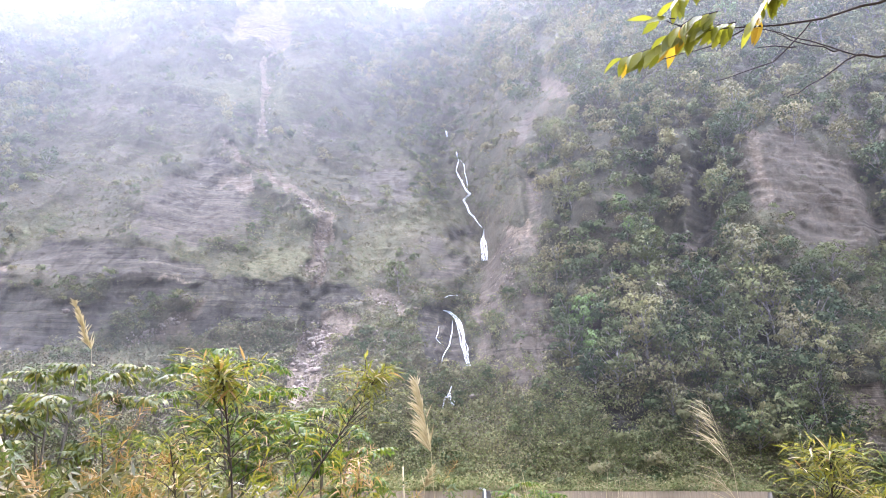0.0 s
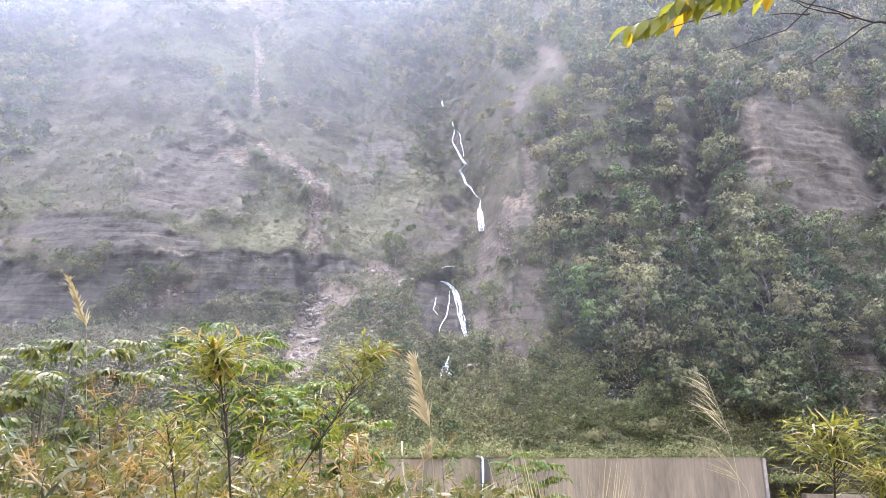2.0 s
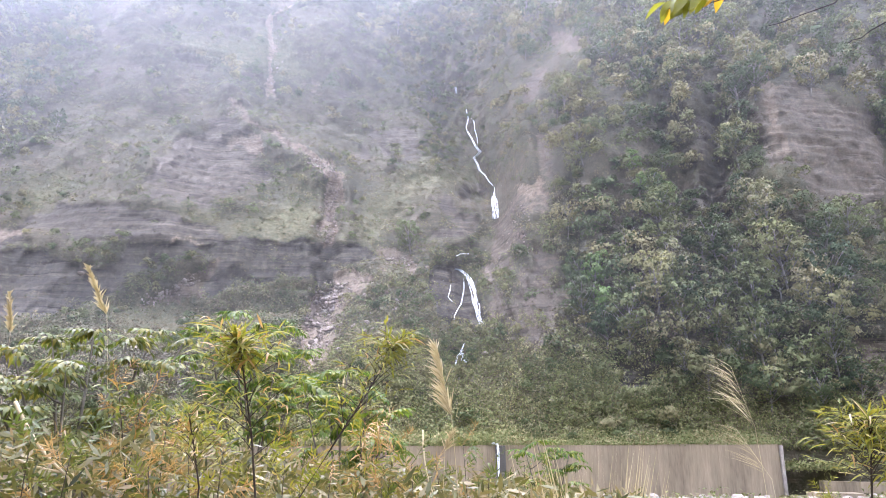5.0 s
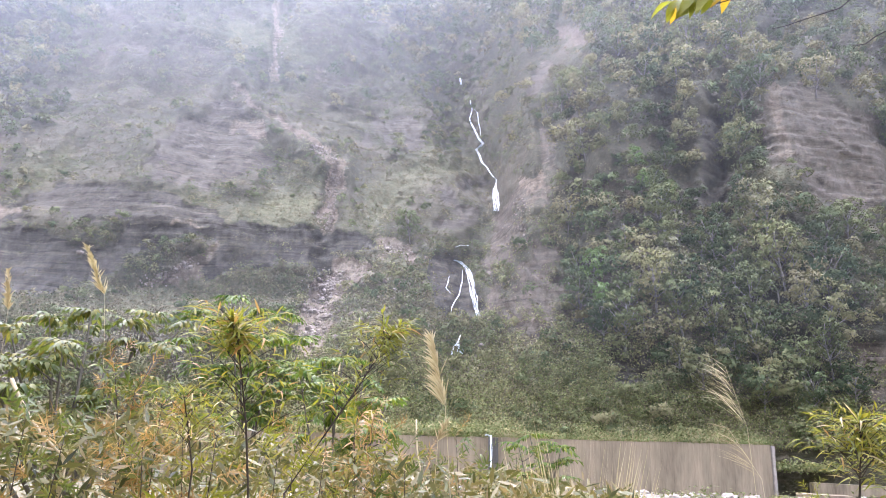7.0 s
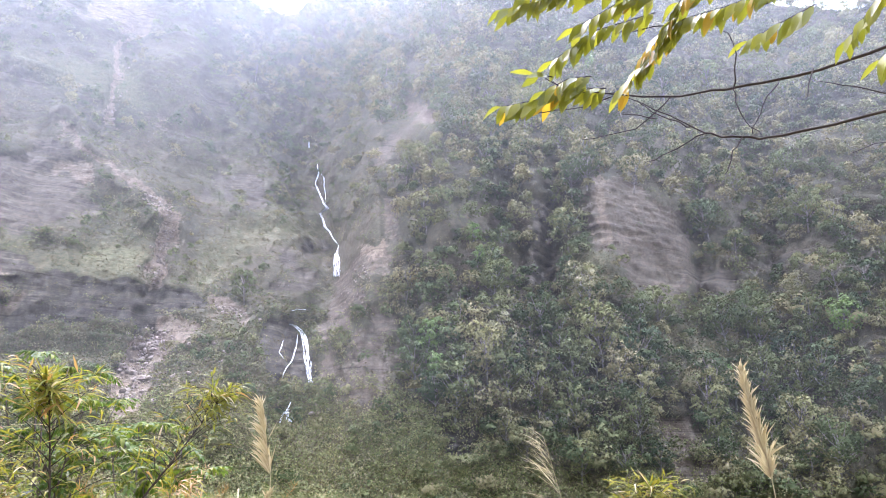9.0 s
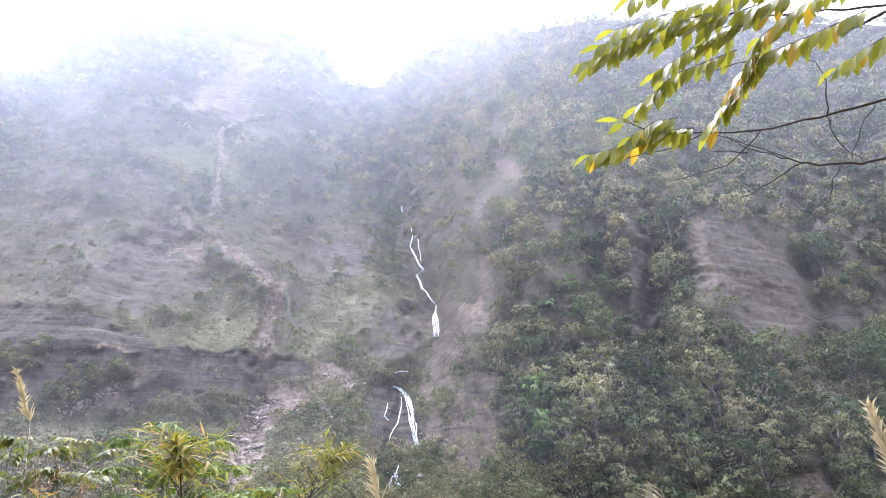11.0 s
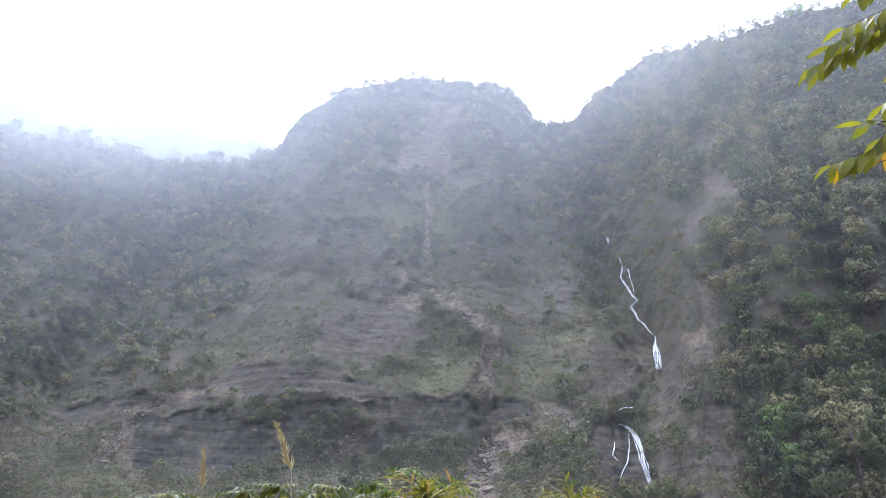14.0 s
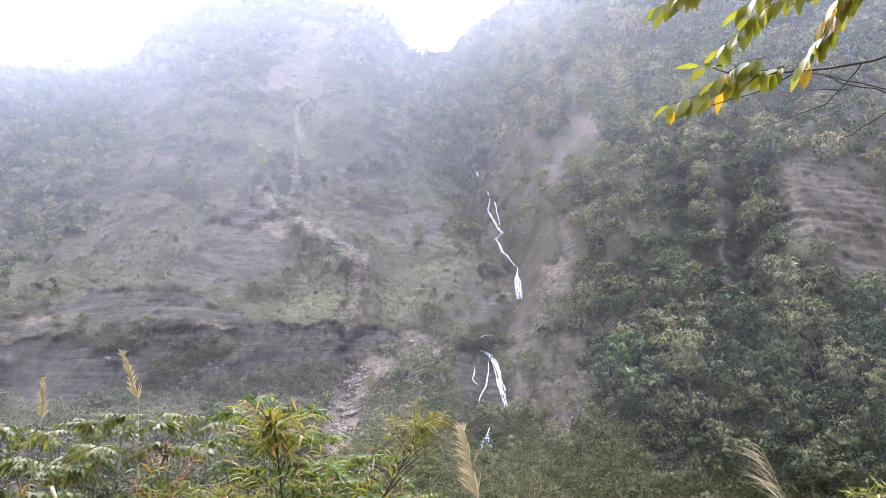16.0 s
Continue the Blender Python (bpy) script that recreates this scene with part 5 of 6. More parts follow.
TWIGS = {key: [twig_mesh("leafy_twig", mat, 300 + k, n, leaf=lf, wide=wd) for k in range(4)]
         for key, mat, n, lf, wd in (("yellow", MAT_YELLOW_LEAF, 20, 0.085, 0.014), ("rust", MAT_ORANGE_LEAF, 24, 0.075, 0.009), ("olive", MAT_DULL_LEAF, 18, 0.085, 0.016))}


def build_shrub(tips, root, label, seed, leaves, per=26, crown=0.55, scale=1.0, rust=0.15, head=0):
    """A slender shrub: stems with leafy twigs along their upper parts and loose leaves at the head."""
    rng = random.Random(seed)
    top = new("slender_shrub")
    top.location = root
    tagged(top, label, "shrub", "slender shrubs on the bank")
    pool = TWIGS["yellow"] if leaves is LEAF_YELLOW else TWIGS["olive"]
    for tip in tips:
        way = limb(root + Vector((rng.uniform(-0.08, 0.08), rng.uniform(-0.08, 0.08), 0)), tip, 0, rng.uniform(-0.06, 0.06), 10)
        s = Shape().tube([p - root for p in way], 0.0042 * scale, 0.0018 * scale, 6)
        part("stem", s.mesh("stem", MAT_TWIG), top)
        for k in range(per):
            u = 1 - crown * ((k + rng.random()) / per) ** 1.1
            j = min(len(way) - 2, int(u * (len(way) - 1)))
            p = way[j].lerp(way[j + 1], u * (len(way) - 1) - j)
            w = 2.4 * k + rng.uniform(-0.5, 0.5)
            d = Vector((math.cos(w), math.sin(w), rng.uniform(-0.6, 0.4) + 1.6 * max(0, u - 0.85) / 0.15))
            ob = part("leafy_twig", rng.choice(TWIGS["rust"] if rng.random() < rust else pool), top)
            ob.matrix_basis = Matrix.Translation(p - root) @ frame_of(d) @ Matrix.Rotation(rng.uniform(-3, 3), 4, "X") @ Matrix.Scale(scale * rng.uniform(0.6, 1.1) * (0.75 + 0.5 * (1 - u) / crown), 4)
        for k in range(head):
            u = 1 - 0.22 * rng.random()
            p = way[0].lerp(way[-1], u) if u > 0.999 else way[-2].lerp(way[-1], max(0, (u - 0.78) / 0.22))
            w = 2.4 * k
            d = Vector((math.cos(w), math.sin(w), rng.uniform(-0.3, 0.9)))
            ob = part("leaf", rng.choice(LEAF_RUST if rng.random() < rust else leaves), top)
            ob.matrix_basis = Matrix.Translation(p - root) @ frame_of(d) @ Matrix.Rotation(rng.uniform(-0.6, 0.6), 4, "X") @ Matrix.Scale(scale * rng.uniform(0.6, 1.1), 4)


YG = "slender shrub with narrow yellow-green leaves and dark stems"
OR = "slender shrub with drying rusty orange leaf tips"
LONG = {key: [blade_mesh("leaf", mat, ln, wd, d, 1) for ln, wd, d in ((0.12, 0.014, 0.15), (0.145, 0.015, 0.45), (0.13, 0.016, 0.85))]
        for key, mat in (("yellow", MAT_YELLOW_LEAF), ("rust", MAT_ORANGE_LEAF), ("olive", MAT_DULL_LEAF), ("straw", MAT_STRAW))}


def build_wand(way, label, seed, sides, head, scale=1.0, start=0.4, rust=0.15, thick=0.005):
    """A wand-like shrub: one dark stem, side shoots with long narrow leaves and a drooping tuft at its tip."""
    rng = random.Random(seed)
    top = new("slender_shrub")
    root = way[0]
    top.location = root
    tagged(top, label, "shrub", "slender shrubs on the bank")
    stem = part("stem", Shape().tube([p - root for p in way], thick, thick * 0.4, 6).mesh("stem", MAT_TWIG), top)

    def leaf(p, d, size, kinds, holder):
        ob = part("leaf", rng.choice(LONG[kinds]), holder)
        ob.matrix_basis = Matrix.Translation(p - root) @ frame_of(d) @ Matrix.Rotation(rng.uniform(-0.7, 0.7), 4, "X") @ Matrix.Scale(size, 4)

    def hue(u):
        return rng.choices(("yellow", "olive", "rust", "straw"), (1.0, 0.5 * (1 - u) + 0.15, rust, 0.04))[0]

    for k in range(sides):
        u = start + (0.97 - start) * (k + 0.5 * rng.random()) / sides
        q = u * (len(way) - 1)
        j = min(len(way) - 2, int(q))
        p = way[j].lerp(way[j + 1], q - j)
        w = 2.4 * k + rng.uniform(-0.4, 0.4)
        reach = scale * (0.34 - 0.2 * u) * rng.uniform(0.7, 1.2)
        tip = p + Vector((math.cos(w) * reach, math.sin(w) * reach * 0.7, reach * rng.uniform(0.35, 0.8)))
        shoot = limb(p, tip, -0.02, rng.uniform(-0.02, 0.02), 4)
        side = part("side_shoot", Shape().tube([x - root for x in shoot], thick * 0.32, thick * 0.12, 4).mesh("side_shoot", MAT_TWIG), top)
        for m in range(9):
            v = 0.25 + 0.75 * m / 8
            x = shoot[0].lerp(shoot[-1], v)
            a = 2.4 * m + w
            d = (tip - p).normalized() * 0.8 + Vector((math.cos(a), math.sin(a), rng.uniform(-0.5, 0.35))) * 0.8
            leaf(x, d, scale * rng.uniform(0.45, 0.8), hue(u), side)
    for k in range(head):
        u = 1 - 0.26 * rng.random() ** 1.5
        q = u * (len(way) - 1)
        j = min(len(way) - 2, int(q))
        p = way[j].lerp(way[j + 1], q - j)
        w = 2.4 * k
        d = Vector((math.cos(w), math.sin(w), rng.uniform(-0.5, 0.5) + 1.2 * max(0, u - 0.94) / 0.06))
        leaf(p, d, scale * rng.uniform(0.6, 1.1), hue(u), stem)


build_wand([foot(at(-14.0, -26, 2.7)), at(-15.0, -4.6, 2.65), at(-15.6, 0.3, 2.6), at(-16.2, 3.6, 2.6), at(-16.8, 6.5, 2.6), at(-17.2, 7.6, 2.6)], YG, 21, 34, 120, 0.85, 0.35, 0.2)
build_wand([foot(at(-13.0, -26, 2.8)), at(-12.4, -4.6, 2.75), at(-9.3, 0.3, 2.8), at(-7.2, 3.6, 2.85), at(-5.4, 6.7, 2.9), at(-4.9, 7.5, 2.9)], YG, 22, 40, 80, 0.75, 0.42, 0.05)
build_wand([foot(at(-19.6, -26, 3.3)), at(-19.0, -3.0, 3.2), at(-19.6, 0.0, 3.2), at(-20.2, 2.4, 3.2)], YG, 34, 20, 50, 0.75, 0.4, 0.2)
build_wand([foot(at(28.4, -26, 2.9)), at(28.2, -4.3, 2.8), at(28.6, -1.0, 2.8), at(28.8, 1.6, 2.8)], YG, 26, 34, 90, 0.72, 0.5, 0.08)
build_wand([foot(at(31.2, -26, 3.0)), at(31.0, -4.0, 2.9), at(31.4, -1.6, 2.9)], YG, 35, 30, 60, 0.75, 0.5, 0.1)
build_shrub([at(-25, 4.2, 4.2), at(-23.4, 2.6, 4.1), at(-21.5, 1.6, 4.0)], foot(at(-23, -25, 4.0)), OR, 23, LEAF_OLIVE, 24, 0.6, 1.1, 0.65, 20)
build_shrub([at(-5.9, 1.4, 4.2), at(-7.4, 0.6, 4.1), at(-4.8, 0.2, 4.0)], foot(at(-7, -25, 4.0)), OR, 24, LEAF_YELLOW, 20, 0.5, 1.0, 0.6, 20)
build_shrub([at(0.5, 0.0, 4.4), at(2.4, -1.4, 4.5), at(-1.6, -1.2, 4.3)], foot(at(0.8, -25, 4.3)), OR, 25, LEAF_OLIVE, 18, 0.5, 0.9, 0.35, 10)
build_shrub([at(25.5, -3.4, 3.6)], foot(at(25.5, -26, 3.5)), YG, 27, LEAF_YELLOW, 14, 0.3, 0.6, 0.05, 10)
build_shrub([at(-30, 1.0, 3.8), at(-33, 2.0, 4.2), at(-27.5, -0.5, 3.5)], foot(at(-30, -26, 3.8)), YG, 28, LEAF_OLIVE, 24, 0.6, 1.0, 0.35)
build_shrub([at(-20, 0.5, 3.6), at(-17.5, -0.5, 3.4), at(-22.5, -1.5, 3.4)], foot(at(-19, -28, 3.4)), YG, 29, LEAF_YELLOW, 24, 0.6, 1.0, 0.4)
build_shrub([at(-11.5, 0.5, 3.7), at(-9.5, -1.4, 3.6), at(-13, -1, 3.3)], foot(at(-11, -28, 3.5)), YG, 30, LEAF_YELLOW, 22, 0.6, 0.9, 0.2)
build_shrub([at(5.2, -1.6, 5.0), at(7.0, -1.2, 5.2)], foot(at(6, -22, 5.0)), YG, 31, LEAF_OLIVE, 18, 0.5, 0.9, 0.1)
build_shrub([at(-37, 2.0, 4.6), at(-41, 1.0, 4.4)], foot(at(-39, -22, 4.4)), YG, 32, LEAF_OLIVE, 22, 0.6, 1.0, 0.3)
build_shrub([at(-3.5, -1.5, 3.8), at(-5.8, -2.4, 3.6)], foot(at(-4, -26, 3.7)), YG, 33, LEAF_OLIVE, 20, 0.5, 0.9, 0.25)


def build_sticks():
    for a, c, r in [((-31.2, 2.8), (-27.4, -2.2), 0.010), ((-31.8, -0.2), (-27.2, -1.9), 0.009), ((-24, -3.5), (-19.5, 2.4), 0.008), ((-2.6, 1.0), (-1.2, -5.0), 0.005)]:
        p, q = at(a[0], a[1], 4.3), at(c[0], c[1], 4.1)
        top = new("dry_stick", Shape().tube([w - p for w in limb(p, q, 0.02, 0.03)] + ([foot(q) - p] if r > 0.006 else [foot(q) - p]), r, r * 0.7, 6).mesh("dry_stick", MAT_STRAW))
        top.location = p
        tagged(top, "pale leafless dry stick among the shrubs", "stick", "dry sticks on the bank")


build_sticks()


def build_thicket():
    """The tangle of narrow leaves and twigs under the shrubs."""
    rng = np.random.default_rng(40)
    n = 15000
    az = rng.uniform(-55, 14, n)
    dist = rng.uniform(3.6, 7.0, n)
    crest = np.interp(az, [-55, -45, -38, -30, -18, -9, -3, 3, 9, 14], [2.5, 2.0, 1.0, 0.5, 0.0, -1.2, -2.2, -2.6, -3.2, -4.6]) + 0.8 * fbm(az / 2.2, dist, 44, 2)
    el = crest - np.abs(rng.normal(0, 4.0, n))
    a, e = np.radians(az), np.radians(el)
    p = np.stack([np.sin(a) * np.cos(e) * dist, np.cos(a) * np.cos(e) * dist, np.sin(e) * dist + EYE_Z], -1)
    floor = ground_height(p[:, 0], p[:, 1])
    p[:, 2] = np.maximum(p[:, 2], floor + 0.05)
    d = rng.normal(0, 1, (n, 3)) + np.array([0, 0, 0.5])
    leaves = leaf_cards(p, d, np.full(n, 0.048), rng, 0.17, 0.6, True)
    stuff("thicket", leaves, MAT_YELLOW_LEAF_T, rng.uniform(0, 1, n), "tangled yellow-green and brown undergrowth on the bank", "undergrowth", False)


MAT_YELLOW_LEAF_T = foliage("thicket_leaf", [(0.2, (0.03, 0.034, 0.012)), (0.42, (0.082, 0.082, 0.02)), (0.6, (0.155, 0.126, 0.045)), (0.8, (0.25, 0.18, 0.09))], 1.6, 0.35, 0.5, 0.4, 0.4, True)
build_thicket()


def build_plume(name, base, bottom, tip, label, seed, hairs=160, spread=0.05, sweep=(0, 0, 0), hair=0.09):
    """A tall grass stalk with a feathery seed head between bottom and tip."""
    rng = random.Random(seed)
    top = new(name)
    top.location = base
    tagged(top, label, "grass plume", "grass plumes on the bank")
    way = limb(base, bottom, 0, 0.02, 6)
    part("stalk", Shape().tube([p - base for p in way] + [tip - base], 0.004, 0.0012, 5).mesh("stalk", MAT_STRAW), top)
    s = Shape()
    axis = tip - bottom
    for k in range(hairs):
        u = rng.random()
        p = bottom.lerp(tip, u) - base
        d = axis.normalized() * 1.0 + Vector((rng.gauss(0, 1), rng.gauss(0, 1), rng.gauss(0, 0.5))) * 0.35 + Vector(sweep)
        ln = hair * rng.uniform(0.6, 1.4) * (1.1 - 0.6 * u)
        s.blade(p, d, (0.2, -1, 0.1), ln, spread * 0.13 * rng.uniform(0.7, 1.3), 0.15, 0.0, 3, 0.4)
    part("seed_head", s.mesh("seed_head", MAT_STRAW), top, "feathery straw-coloured seed head")


PL = "dry straw-coloured grass plume on a tall stalk"
build_plume("grass_plume", foot(at(1.2, -22, 3.9)), at(-0.4, 2.0, 3.9), at(-1.6, 7.4, 3.9), PL, 51, 190, 0.06, (-0.35, 0, 0.0), 0.13)
build_plume("grass_plume", foot(at(-23.5, -16, 6.0)), at(-26.2, 9.0, 6.0), at(-27.8, 12.3, 6.0), PL, 52, 130, 0.07, (0, 0, 0), 0.10)
build_plume("grass_plume", foot(at(-32, -14, 9.0)), at(-32.0, 7.3, 9.0), at(-32.4, 10.0, 9.0), PL, 53, 130, 0.09, (0, 0, 0), 0.12)
build_plume("grass_plume", foot(at(38.6, -28, 2.6)), at(37.4, 2.0, 2.6), at(36.2, 10.0, 2.6), "large golden grass plume on a thick stalk", 54, 420, 0.055, (0, 0, 0.1), 0.085)
build_plume("grass_plume", foot(at(22.5, -18, 5.6)), at(21.9, 1.0, 5.6), at(20.7, 5.4, 5.6), "sparse wind-bent grass plume with drooping hairs", 55, 34, 0.028, (-0.9, 0, 0.1), 0.34)
build_plume("grass_plume", foot(at(23.5, -18, 5.8)), at(22.6, -2.5, 5.8), at(20.6, 1.0, 5.8), "sparse wind-bent grass plume with drooping hairs", 56, 24, 0.028, (-0.9, 0, 0.05), 0.3)
build_plume("grass_plume", foot(at(-3.0, -22, 4.2)), at(-0.9, -0.6, 4.1), at(-0.3, 0.9, 4.1), PL, 57, 60, 0.05, (0, 0, 0), 0.07)


def build_grass_tuft():
    rng = random.Random(60)
    base = foot(at(10.3, -20, 5.2))
    top = new("dry_grass_tuft")
    top.location = base
    tagged(top, "tall dry straw-coloured grass tuft on the bank", "grass")
    for k in range(210):
        s = Shape()
        w = rng.uniform(0, 6.28)
        d = Vector((math.cos(w) * 0.22, math.sin(w) * 0.22, 1))
        s.blade(Vector((rng.gauss(0, 0.07), rng.gauss(0, 0.07), 0)), d, (math.sin(w), -math.cos(w), 0.1), rng.uniform(1.1, 2.2), 0.015, rng.uniform(0.02, 0.16), 0.1, 5, 0.3)
        part("blade", s.mesh("blade", MAT_STRAW), top)


build_grass_tuft()


# ---- the branch that hangs into view ----
def build_branch():
    rng = random.Random(71)
    D = 1.85
    held = Vector((-0.033, -0.134, -0.054))
    top = new("roadside_tree")
    top.location = foot(at(66, -35, 2.4))
    tagged(top, "roadside tree with thin dark boughs and hanging yellow-green leaves", "tree")
    o = top.location.copy()
    stem = [o, o + Vector((0.05, 0.02, 1.4)), o + Vector((0.0, 0.05, 2.8)), o + Vector((0.1, 0.0, 4.6))]
    part("trunk", Shape().tube([p - o for p in stem], 0.085, 0.05, 10).mesh("trunk", MAT_BARK), top)
    hub = [stem[1].lerp(stem[2], 0.95) - o, stem[2].lerp(stem[3], 0.2) - o, stem[2].lerp(stem[3], 0.35) - o, stem[2].lerp(stem[3], 0.5) - o]

    def eased(pts):
        """A smooth curve through the points, with slight knees."""
        out = []
        for k in range(len(pts) - 1):
            a, b, c, d = pts[max(0, k - 1)], pts[k], pts[k + 1], pts[min(len(pts) - 1, k + 2)]
            for q in range(4):
                u = q / 4
                bend = Vector((rng.uniform(-1, 1), rng.uniform(-1, 1), rng.uniform(-1, 1))) * 0.004
                out.append(0.5 * (2 * b + (c - a) * u + (2 * a - 5 * b + 4 * c - d) * u * u + (3 * b - a - 3 * c + d) * u ** 3) + bend * (q > 0))
        return out + [pts[-1]]

    def twig(rows, r0, r1, name="twig"):
        pts = ([hub.pop(0)] if name == "bough" else []) + [at(a, e, D * k) + held - o for a, e, k in rows]
        pts = eased(pts)
        r0, r1 = r0 * 0.68, r1 * 0.68
        part(name, Shape().tube(pts, r0, r1, 6).mesh(name, MAT_TWIG), top)

    twig([(56, 26.8, 1.1), (47.8, 27.2, 1.07), (40.1, 27.1, 1.03), (37.2, 27.5, 1.02), (34.5, 28.2, 1.0)], 0.0065, 0.0034, "bough")
    twig([(57, 33.0, 1.1), (48.6, 31.3, 1.06), (42.0, 30.9, 1.04), (36.5, 31.0, 1.01), (31.3, 31.3, 1.0), (24.5, 32.3, 1.0), (21.5, 33.6, 1.0)], 0.0075, 0.0018, "bough")
    twig([(54, 37.5, 1.1), (43.0, 36.4, 1.05), (37.8, 36.0, 1.02), (34.7, 36.1, 1.0), (28.2, 36.3, 1.0)], 0.008, 0.0016, "bough")
    twig([(50, 36.0, 1.08), (43, 36.8, 1.05), (38, 38.1, 1.02), (34.1, 38.9, 1.0), (31.4, 39.8, 1.0)], 0.007, 0.0018, "bough")
    for rows in [[(34.5, 28.2, 1.0), (30.7, 30.4, 1.0), (27.3, 32.1, 1.0)], [(37.0, 30.9, 1.01), (37.5, 34.0, 1.0), (36.0, 36.0, 1.01)], [(37.0, 30.9, 1.01), (37.4, 29.0, 1.0), (38.6, 27.4, 1.02)],
                 [(32.1, 31.2, 1.0), (29.0, 29.2, 1.0), (24.5, 28.8, 1.0)], [(37.2, 27.5, 1.02), (36.2, 26.2, 1.0), (35.6, 25.1, 1.0)], [(34.5, 28.2, 1.0), (31.5, 27.2, 1.0), (29.5, 26.6, 1.0)],
                 [(30.7, 29.8, 1.0), (28.0, 30.4, 1.0)], [(27.3, 31.8, 1.0), (24.4, 31.2, 1.0), (20.5, 31.0, 1.0), (17.6, 31.2, 1.0)], [(33.6, 28.8, 1.0), (31, 30.0, 1.0), (29.3, 31.3, 1.0)],
                 [(40.5, 31.0, 1.03), (39, 29.4, 1.0), (38.0, 27.6, 1.02)], [(43.0, 31.1, 1.04), (42.0, 29.0, 1.0)], [(48.2, 27.9, 1.0), (45.5, 29.3, 1.0), (43, 30.2, 1.0)], [(52, 24.0, 1.05), (48, 25.2, 1.02), (44.5, 25.0, 1.0)]]:
        twig(rows, 0.0026, 0.0012)
    leaves = [Shape().blade((0, 0, 0), (1, 0, 0), (0, 0, 1), 0.058, 0.023, d, 0.18, 5, 0.45).mesh("leaf", MAT_BRANCH_LEAF) for d in (0.1, 0.3, 0.5)]
    yellow = Shape().blade((0, 0, 0), (1, 0, 0), (0, 0, 1), 0.066, 0.023, 0.3, 0.18, 5, 0.45).mesh("leaf", MAT_YELLOWED)

    def leafy(rows, n, hang=0.8, gold=0.0, size=1.0):
        pts = [at(a, e, D * k) + held - o for a, e, k in rows]
        sprig = part("twig", Shape().tube(pts, 0.0016, 0.0007, 5).mesh("twig", MAT_TWIG), top)
        for k in range(n):
            u = (k + 0.5) / n * (len(pts) - 1)
            j = min(len(pts) - 2, int(u))
            p = pts[j].lerp(pts[j + 1], u - j)
            along = (pts[j + 1] - pts[j]).normalized()
            side = along.cross(Vector((0, 0, 1))).normalized() * (1 if k % 2 else -1)
            d = along * 0.6 + side * rng.uniform(0.3, 0.8) + Vector((0, 0, -hang * rng.uniform(0.6, 1.3)))
            ob = part("leaf", yellow if rng.random() < gold else rng.choice(leaves), sprig)
            ob.matrix_basis = Matrix.Translation(p) @ frame_of(d, side + Vector((0, 0, 0.4))) @ Matrix.Rotation(rng.uniform(-0.5, 0.5), 4, "X") @ Matrix.Scale(size * rng.uniform(0.75, 1.15), 4)
        ob = part("leaf", rng.choice(leaves), sprig)
        ob.matrix_basis = Matrix.Translation(pts[-1]) @ frame_of(pts[-1] - pts[-2]) @ Matrix.Scale(size, 4)

    leafy([(34.5, 39.8, 1.0), (26.7, 39.4, 1.0), (21.5, 39.3, 1.0), (18.0, 38.6, 1.0)], 34, 1.0)
    leafy([(36.0, 41.0, 1.0), (29.0, 41.0, 1.0), (21.0, 40.6, 1.0)], 32, 1.0)
    leafy([(38.0, 42.8, 1.0), (30.0, 43.0, 1.0), (23.0, 42.6, 1.0)], 30, 1.0)
    leafy([(31.5, 37.2, 1.0), (26.1, 36.6, 1.0), (22.3, 34.8, 1.0)], 26, 0.9)
    leafy([(32.0, 38.4, 1.0), (28.0, 38.2, 1.0), (24.5, 37.0, 1.0)], 18, 0.9)
    leafy([(33.6, 37.4, 1.0), (30.7, 34.8, 1.0), (28.0, 32.0, 1.0)], 26, 0.8, 0.3)
    leafy([(42.0, 37.0, 1.0), (37.2, 36.6, 1.0), (33.6, 36.4, 1.0)], 26, 1.1, 0.1)
    leafy([(42.5, 39.3, 1.0), (37.5, 38.8, 1.0), (33.5, 37.6, 1.0)], 26, 1.0, 0.15)
    leafy([(44.0, 35.2, 1.0), (41.0, 34.6, 1.0), (38.6, 34.0, 1.0)], 14, 1.1, 0.1)
    leafy([(26.8, 32.4, 1.0), (24.4, 32.6, 1.0), (20.8, 32.0, 1.0), (17.6, 31.6, 1.0)], 32, 0.8, 0.1, 1.0)
    leafy([(25.6, 33.4, 1.0), (23.6, 33.4, 1.0), (21.4, 32.6, 1.0)], 14, 0.9, 0.05, 1.0)
    leafy([(31.0, 40.2, 1.0), (26.0, 40.2, 1.0), (19.6, 39.7, 1.0)], 34, 1.0)
    leafy([(37.0, 39.8, 1.0), (33.0, 39.4, 1.0), (29.5, 38.6, 1.0)], 26, 1.0, 0.1)
    leafy([(33.8, 36.4, 1.0), (31.8, 35.2, 1.0), (29.8, 33.6, 1.0)], 20, 0.9, 0.25)
    leafy([(22.2, 33.6, 1.0), (20.6, 33.9, 1.0)], 2, 0.2, 0, 1.1)
    leafy([(52.0, 35.5, 1.05), (48.5, 34.6, 1.0), (45.6, 32.4, 1.0)], 24, 0.9)
    leafy([(55.0, 33.0, 1.05), (51.0, 32.4, 1.0), (47.5, 30.6, 1.0)], 18, 0.9)


MAT_YELLOWED = foliage("yellowed_leaf", [(0.2, (0.32, 0.20, 0.01)), (0.8, (0.45, 0.29, 0.02))], 3.0, 0.5, 0.35, 0.5, 0.15)
build_branch()


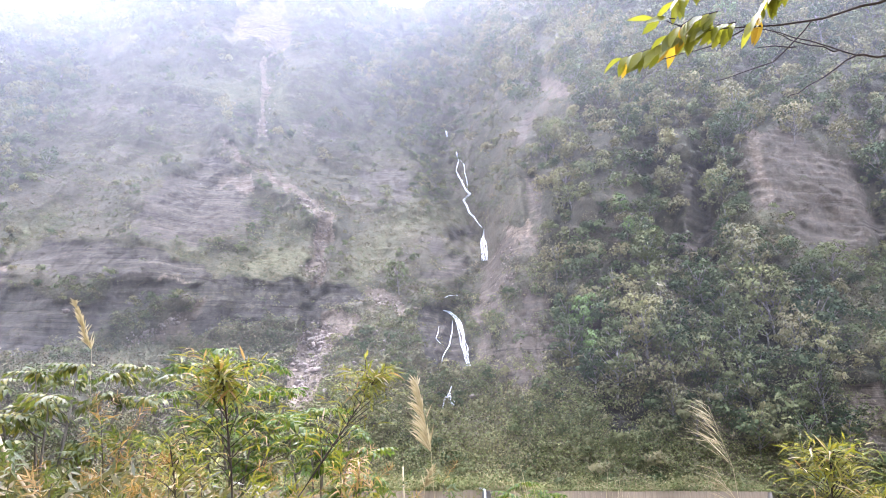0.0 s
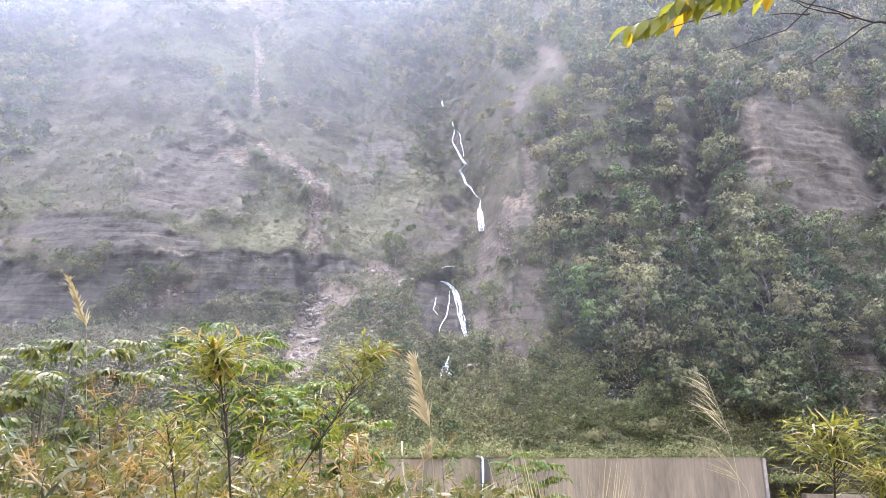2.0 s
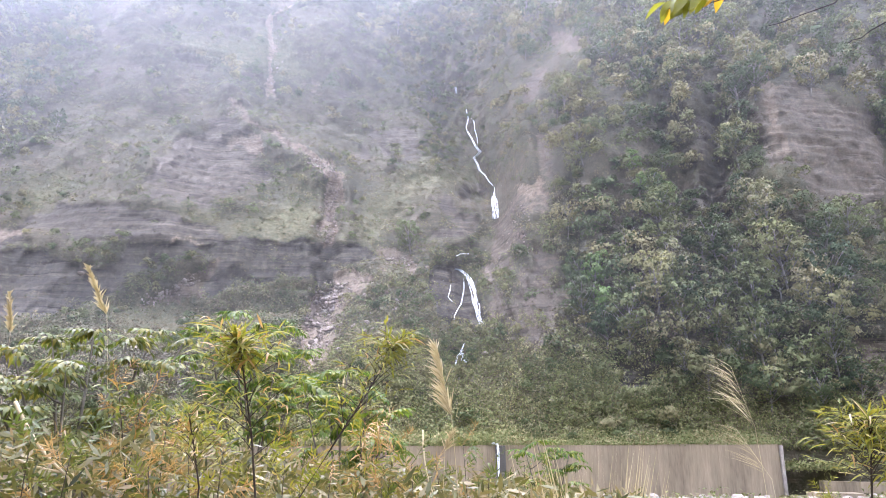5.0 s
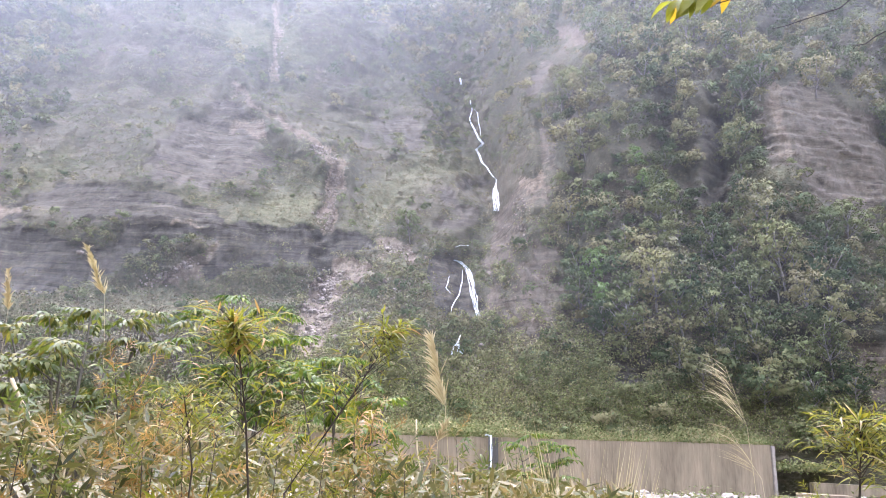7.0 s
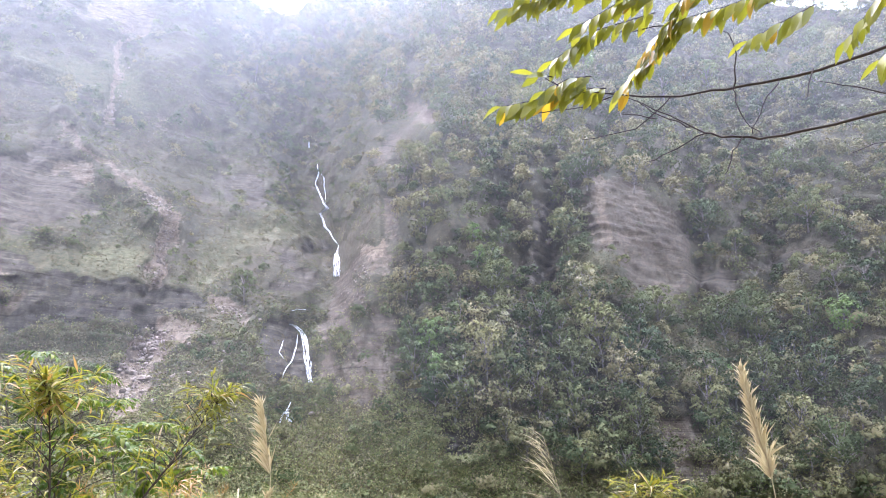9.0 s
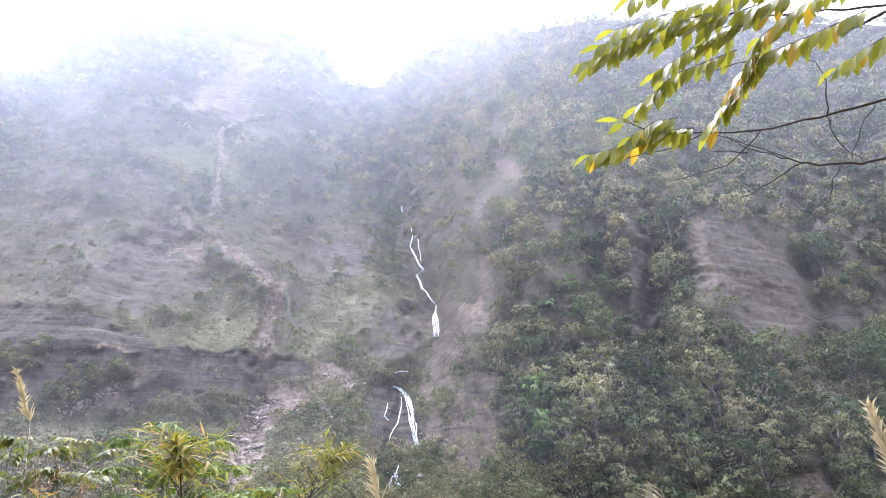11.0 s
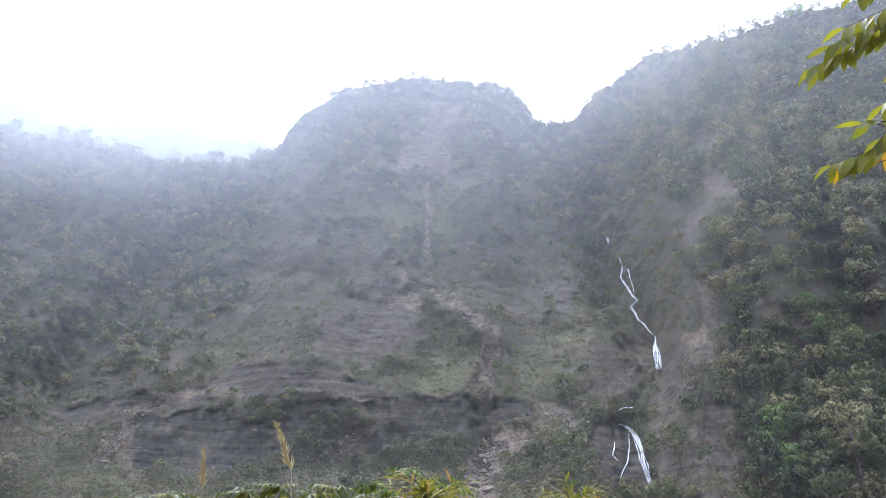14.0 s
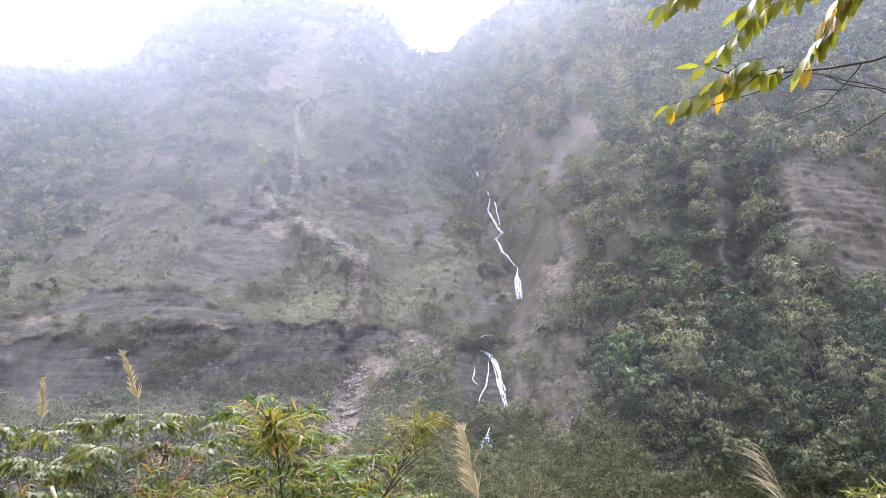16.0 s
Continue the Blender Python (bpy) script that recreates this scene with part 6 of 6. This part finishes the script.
# ---- misty haze imitated by thin see-through pale sheets before the high slopes ----
def haze_sheet_material(name):
    m, nt, out = node_mat(name)
    a, b, ms = nt.nodes.new("ShaderNodeBsdfDiffuse"), nt.nodes.new("ShaderNodeBsdfTranslucent"), nt.nodes.new("ShaderNodeMixShader")
    for s in (a, b):
        s.inputs["Color"].default_value = (0.94, 0.945, 0.955, 1)
    ms.inputs[0].default_value = 0.5
    nt.links.new(a.outputs[0], ms.inputs[1])
    nt.links.new(b.outputs[0], ms.inputs[2])
    clear, veil = nt.nodes.new("ShaderNodeBsdfTransparent"), nt.nodes.new("ShaderNodeMixShader")
    thick = nt.nodes.new("ShaderNodeAttribute")
    thick.attribute_name = "thickness"
    wisps = calc(nt, "MULTIPLY_ADD", noise_node(nt, 0.012, 3, 0.5), 0.9, 0.55)
    nt.links.new(calc(nt, "MINIMUM", calc(nt, "MULTIPLY", thick.outputs["Fac"], wisps), 0.24), veil.inputs[0])
    nt.links.new(clear.outputs[0], veil.inputs[1])
    nt.links.new(ms.outputs[0], veil.inputs[2])
    nt.links.new(veil.outputs[0], out.inputs["Surface"])
    return m


def build_haze_sheet(label, az, z0, z1, dist, density):
    """A haze-imitating sheet over bearings az between two heights; dist and density give its distance and thickness."""
    zs = np.linspace(0, 1, 60)
    A, U = np.meshgrid(az, zs)
    Z = z0 + (z1 - z0) * U
    R = dist(A, Z)
    T = np.clip(density(A, Z), 0, 0.95)
    a = np.radians(A)
    nr, nc = A.shape
    i = np.arange(nr - 1)[:, None] * nc + np.arange(nc - 1)[None, :]
    faces = np.stack([i, i + 1, i + nc + 1, i + nc], -1).reshape(-1, 4)
    me = mesh_of("mist", np.stack([np.sin(a) * R, np.cos(a) * R, Z], -1).reshape(-1, 3), faces, MAT_HAZE_SHEET, True)
    me.attributes.new("thickness", "FLOAT", "POINT").data.foreach_set("value", T.astype(np.float32).ravel())
    tagged(new("mist", me), label, "mist", kind="stuff")


MAT_HAZE_SHEET = haze_sheet_material("thin_haze_sheet")
ramp_up = lambda x, lo, hi: np.clip((x - lo) / (hi - lo), 0, 1) ** 2 * (3 - 2 * np.clip((x - lo) / (hi - lo), 0, 1))
def slope_haze(a, z):
    """How much of the high slopes the haze sheets veil and lighten, all together."""
    low = 0.035 * ramp_up(z, 6, 22) + 0.17 * ramp_up(z, 30, 150) + 0.27 * ramp_up(z, 90, 210)
    return low * (0.68 + 0.32 * ramp_up(-a, -22, 30)) + 0.04 * ramp_up(z, 15, 90) * ramp_up(-a, 8, 34) + 0.03 * ramp_up(z, 28, 75) * ramp_up(a, 4, 16) + 0.14 * ramp_up(z, 80, 125) * ramp_up(-a, 22, 34)


for sheet in range(4):
    build_haze_sheet("thin pale see-through sheet imitating misty haze before the high mountainside", np.linspace(-72, 60, 133), 9, 262,
               lambda a, z: sum(profile(np.clip(a + k, -79, 79), np.clip(z, 5, 240)) for k in (-9, -5, 0, 5, 9)) / 5 - 8 - 4 * sheet - 9 * ramp_up(z, 5, 60),
               lambda a, z: 1 - (1 - slope_haze(a, z)) ** 0.25)
# one more sheet, which fades the far ridge to white like hazy air
build_haze_sheet("white see-through sheet imitating cloud haze between the peak and the far ridge", np.linspace(-84, -6, 79), 90, 430,
           lambda a, z: 395 + 0 * a,
           lambda a, z: 0.74 * ramp_up(z, 110, 240))
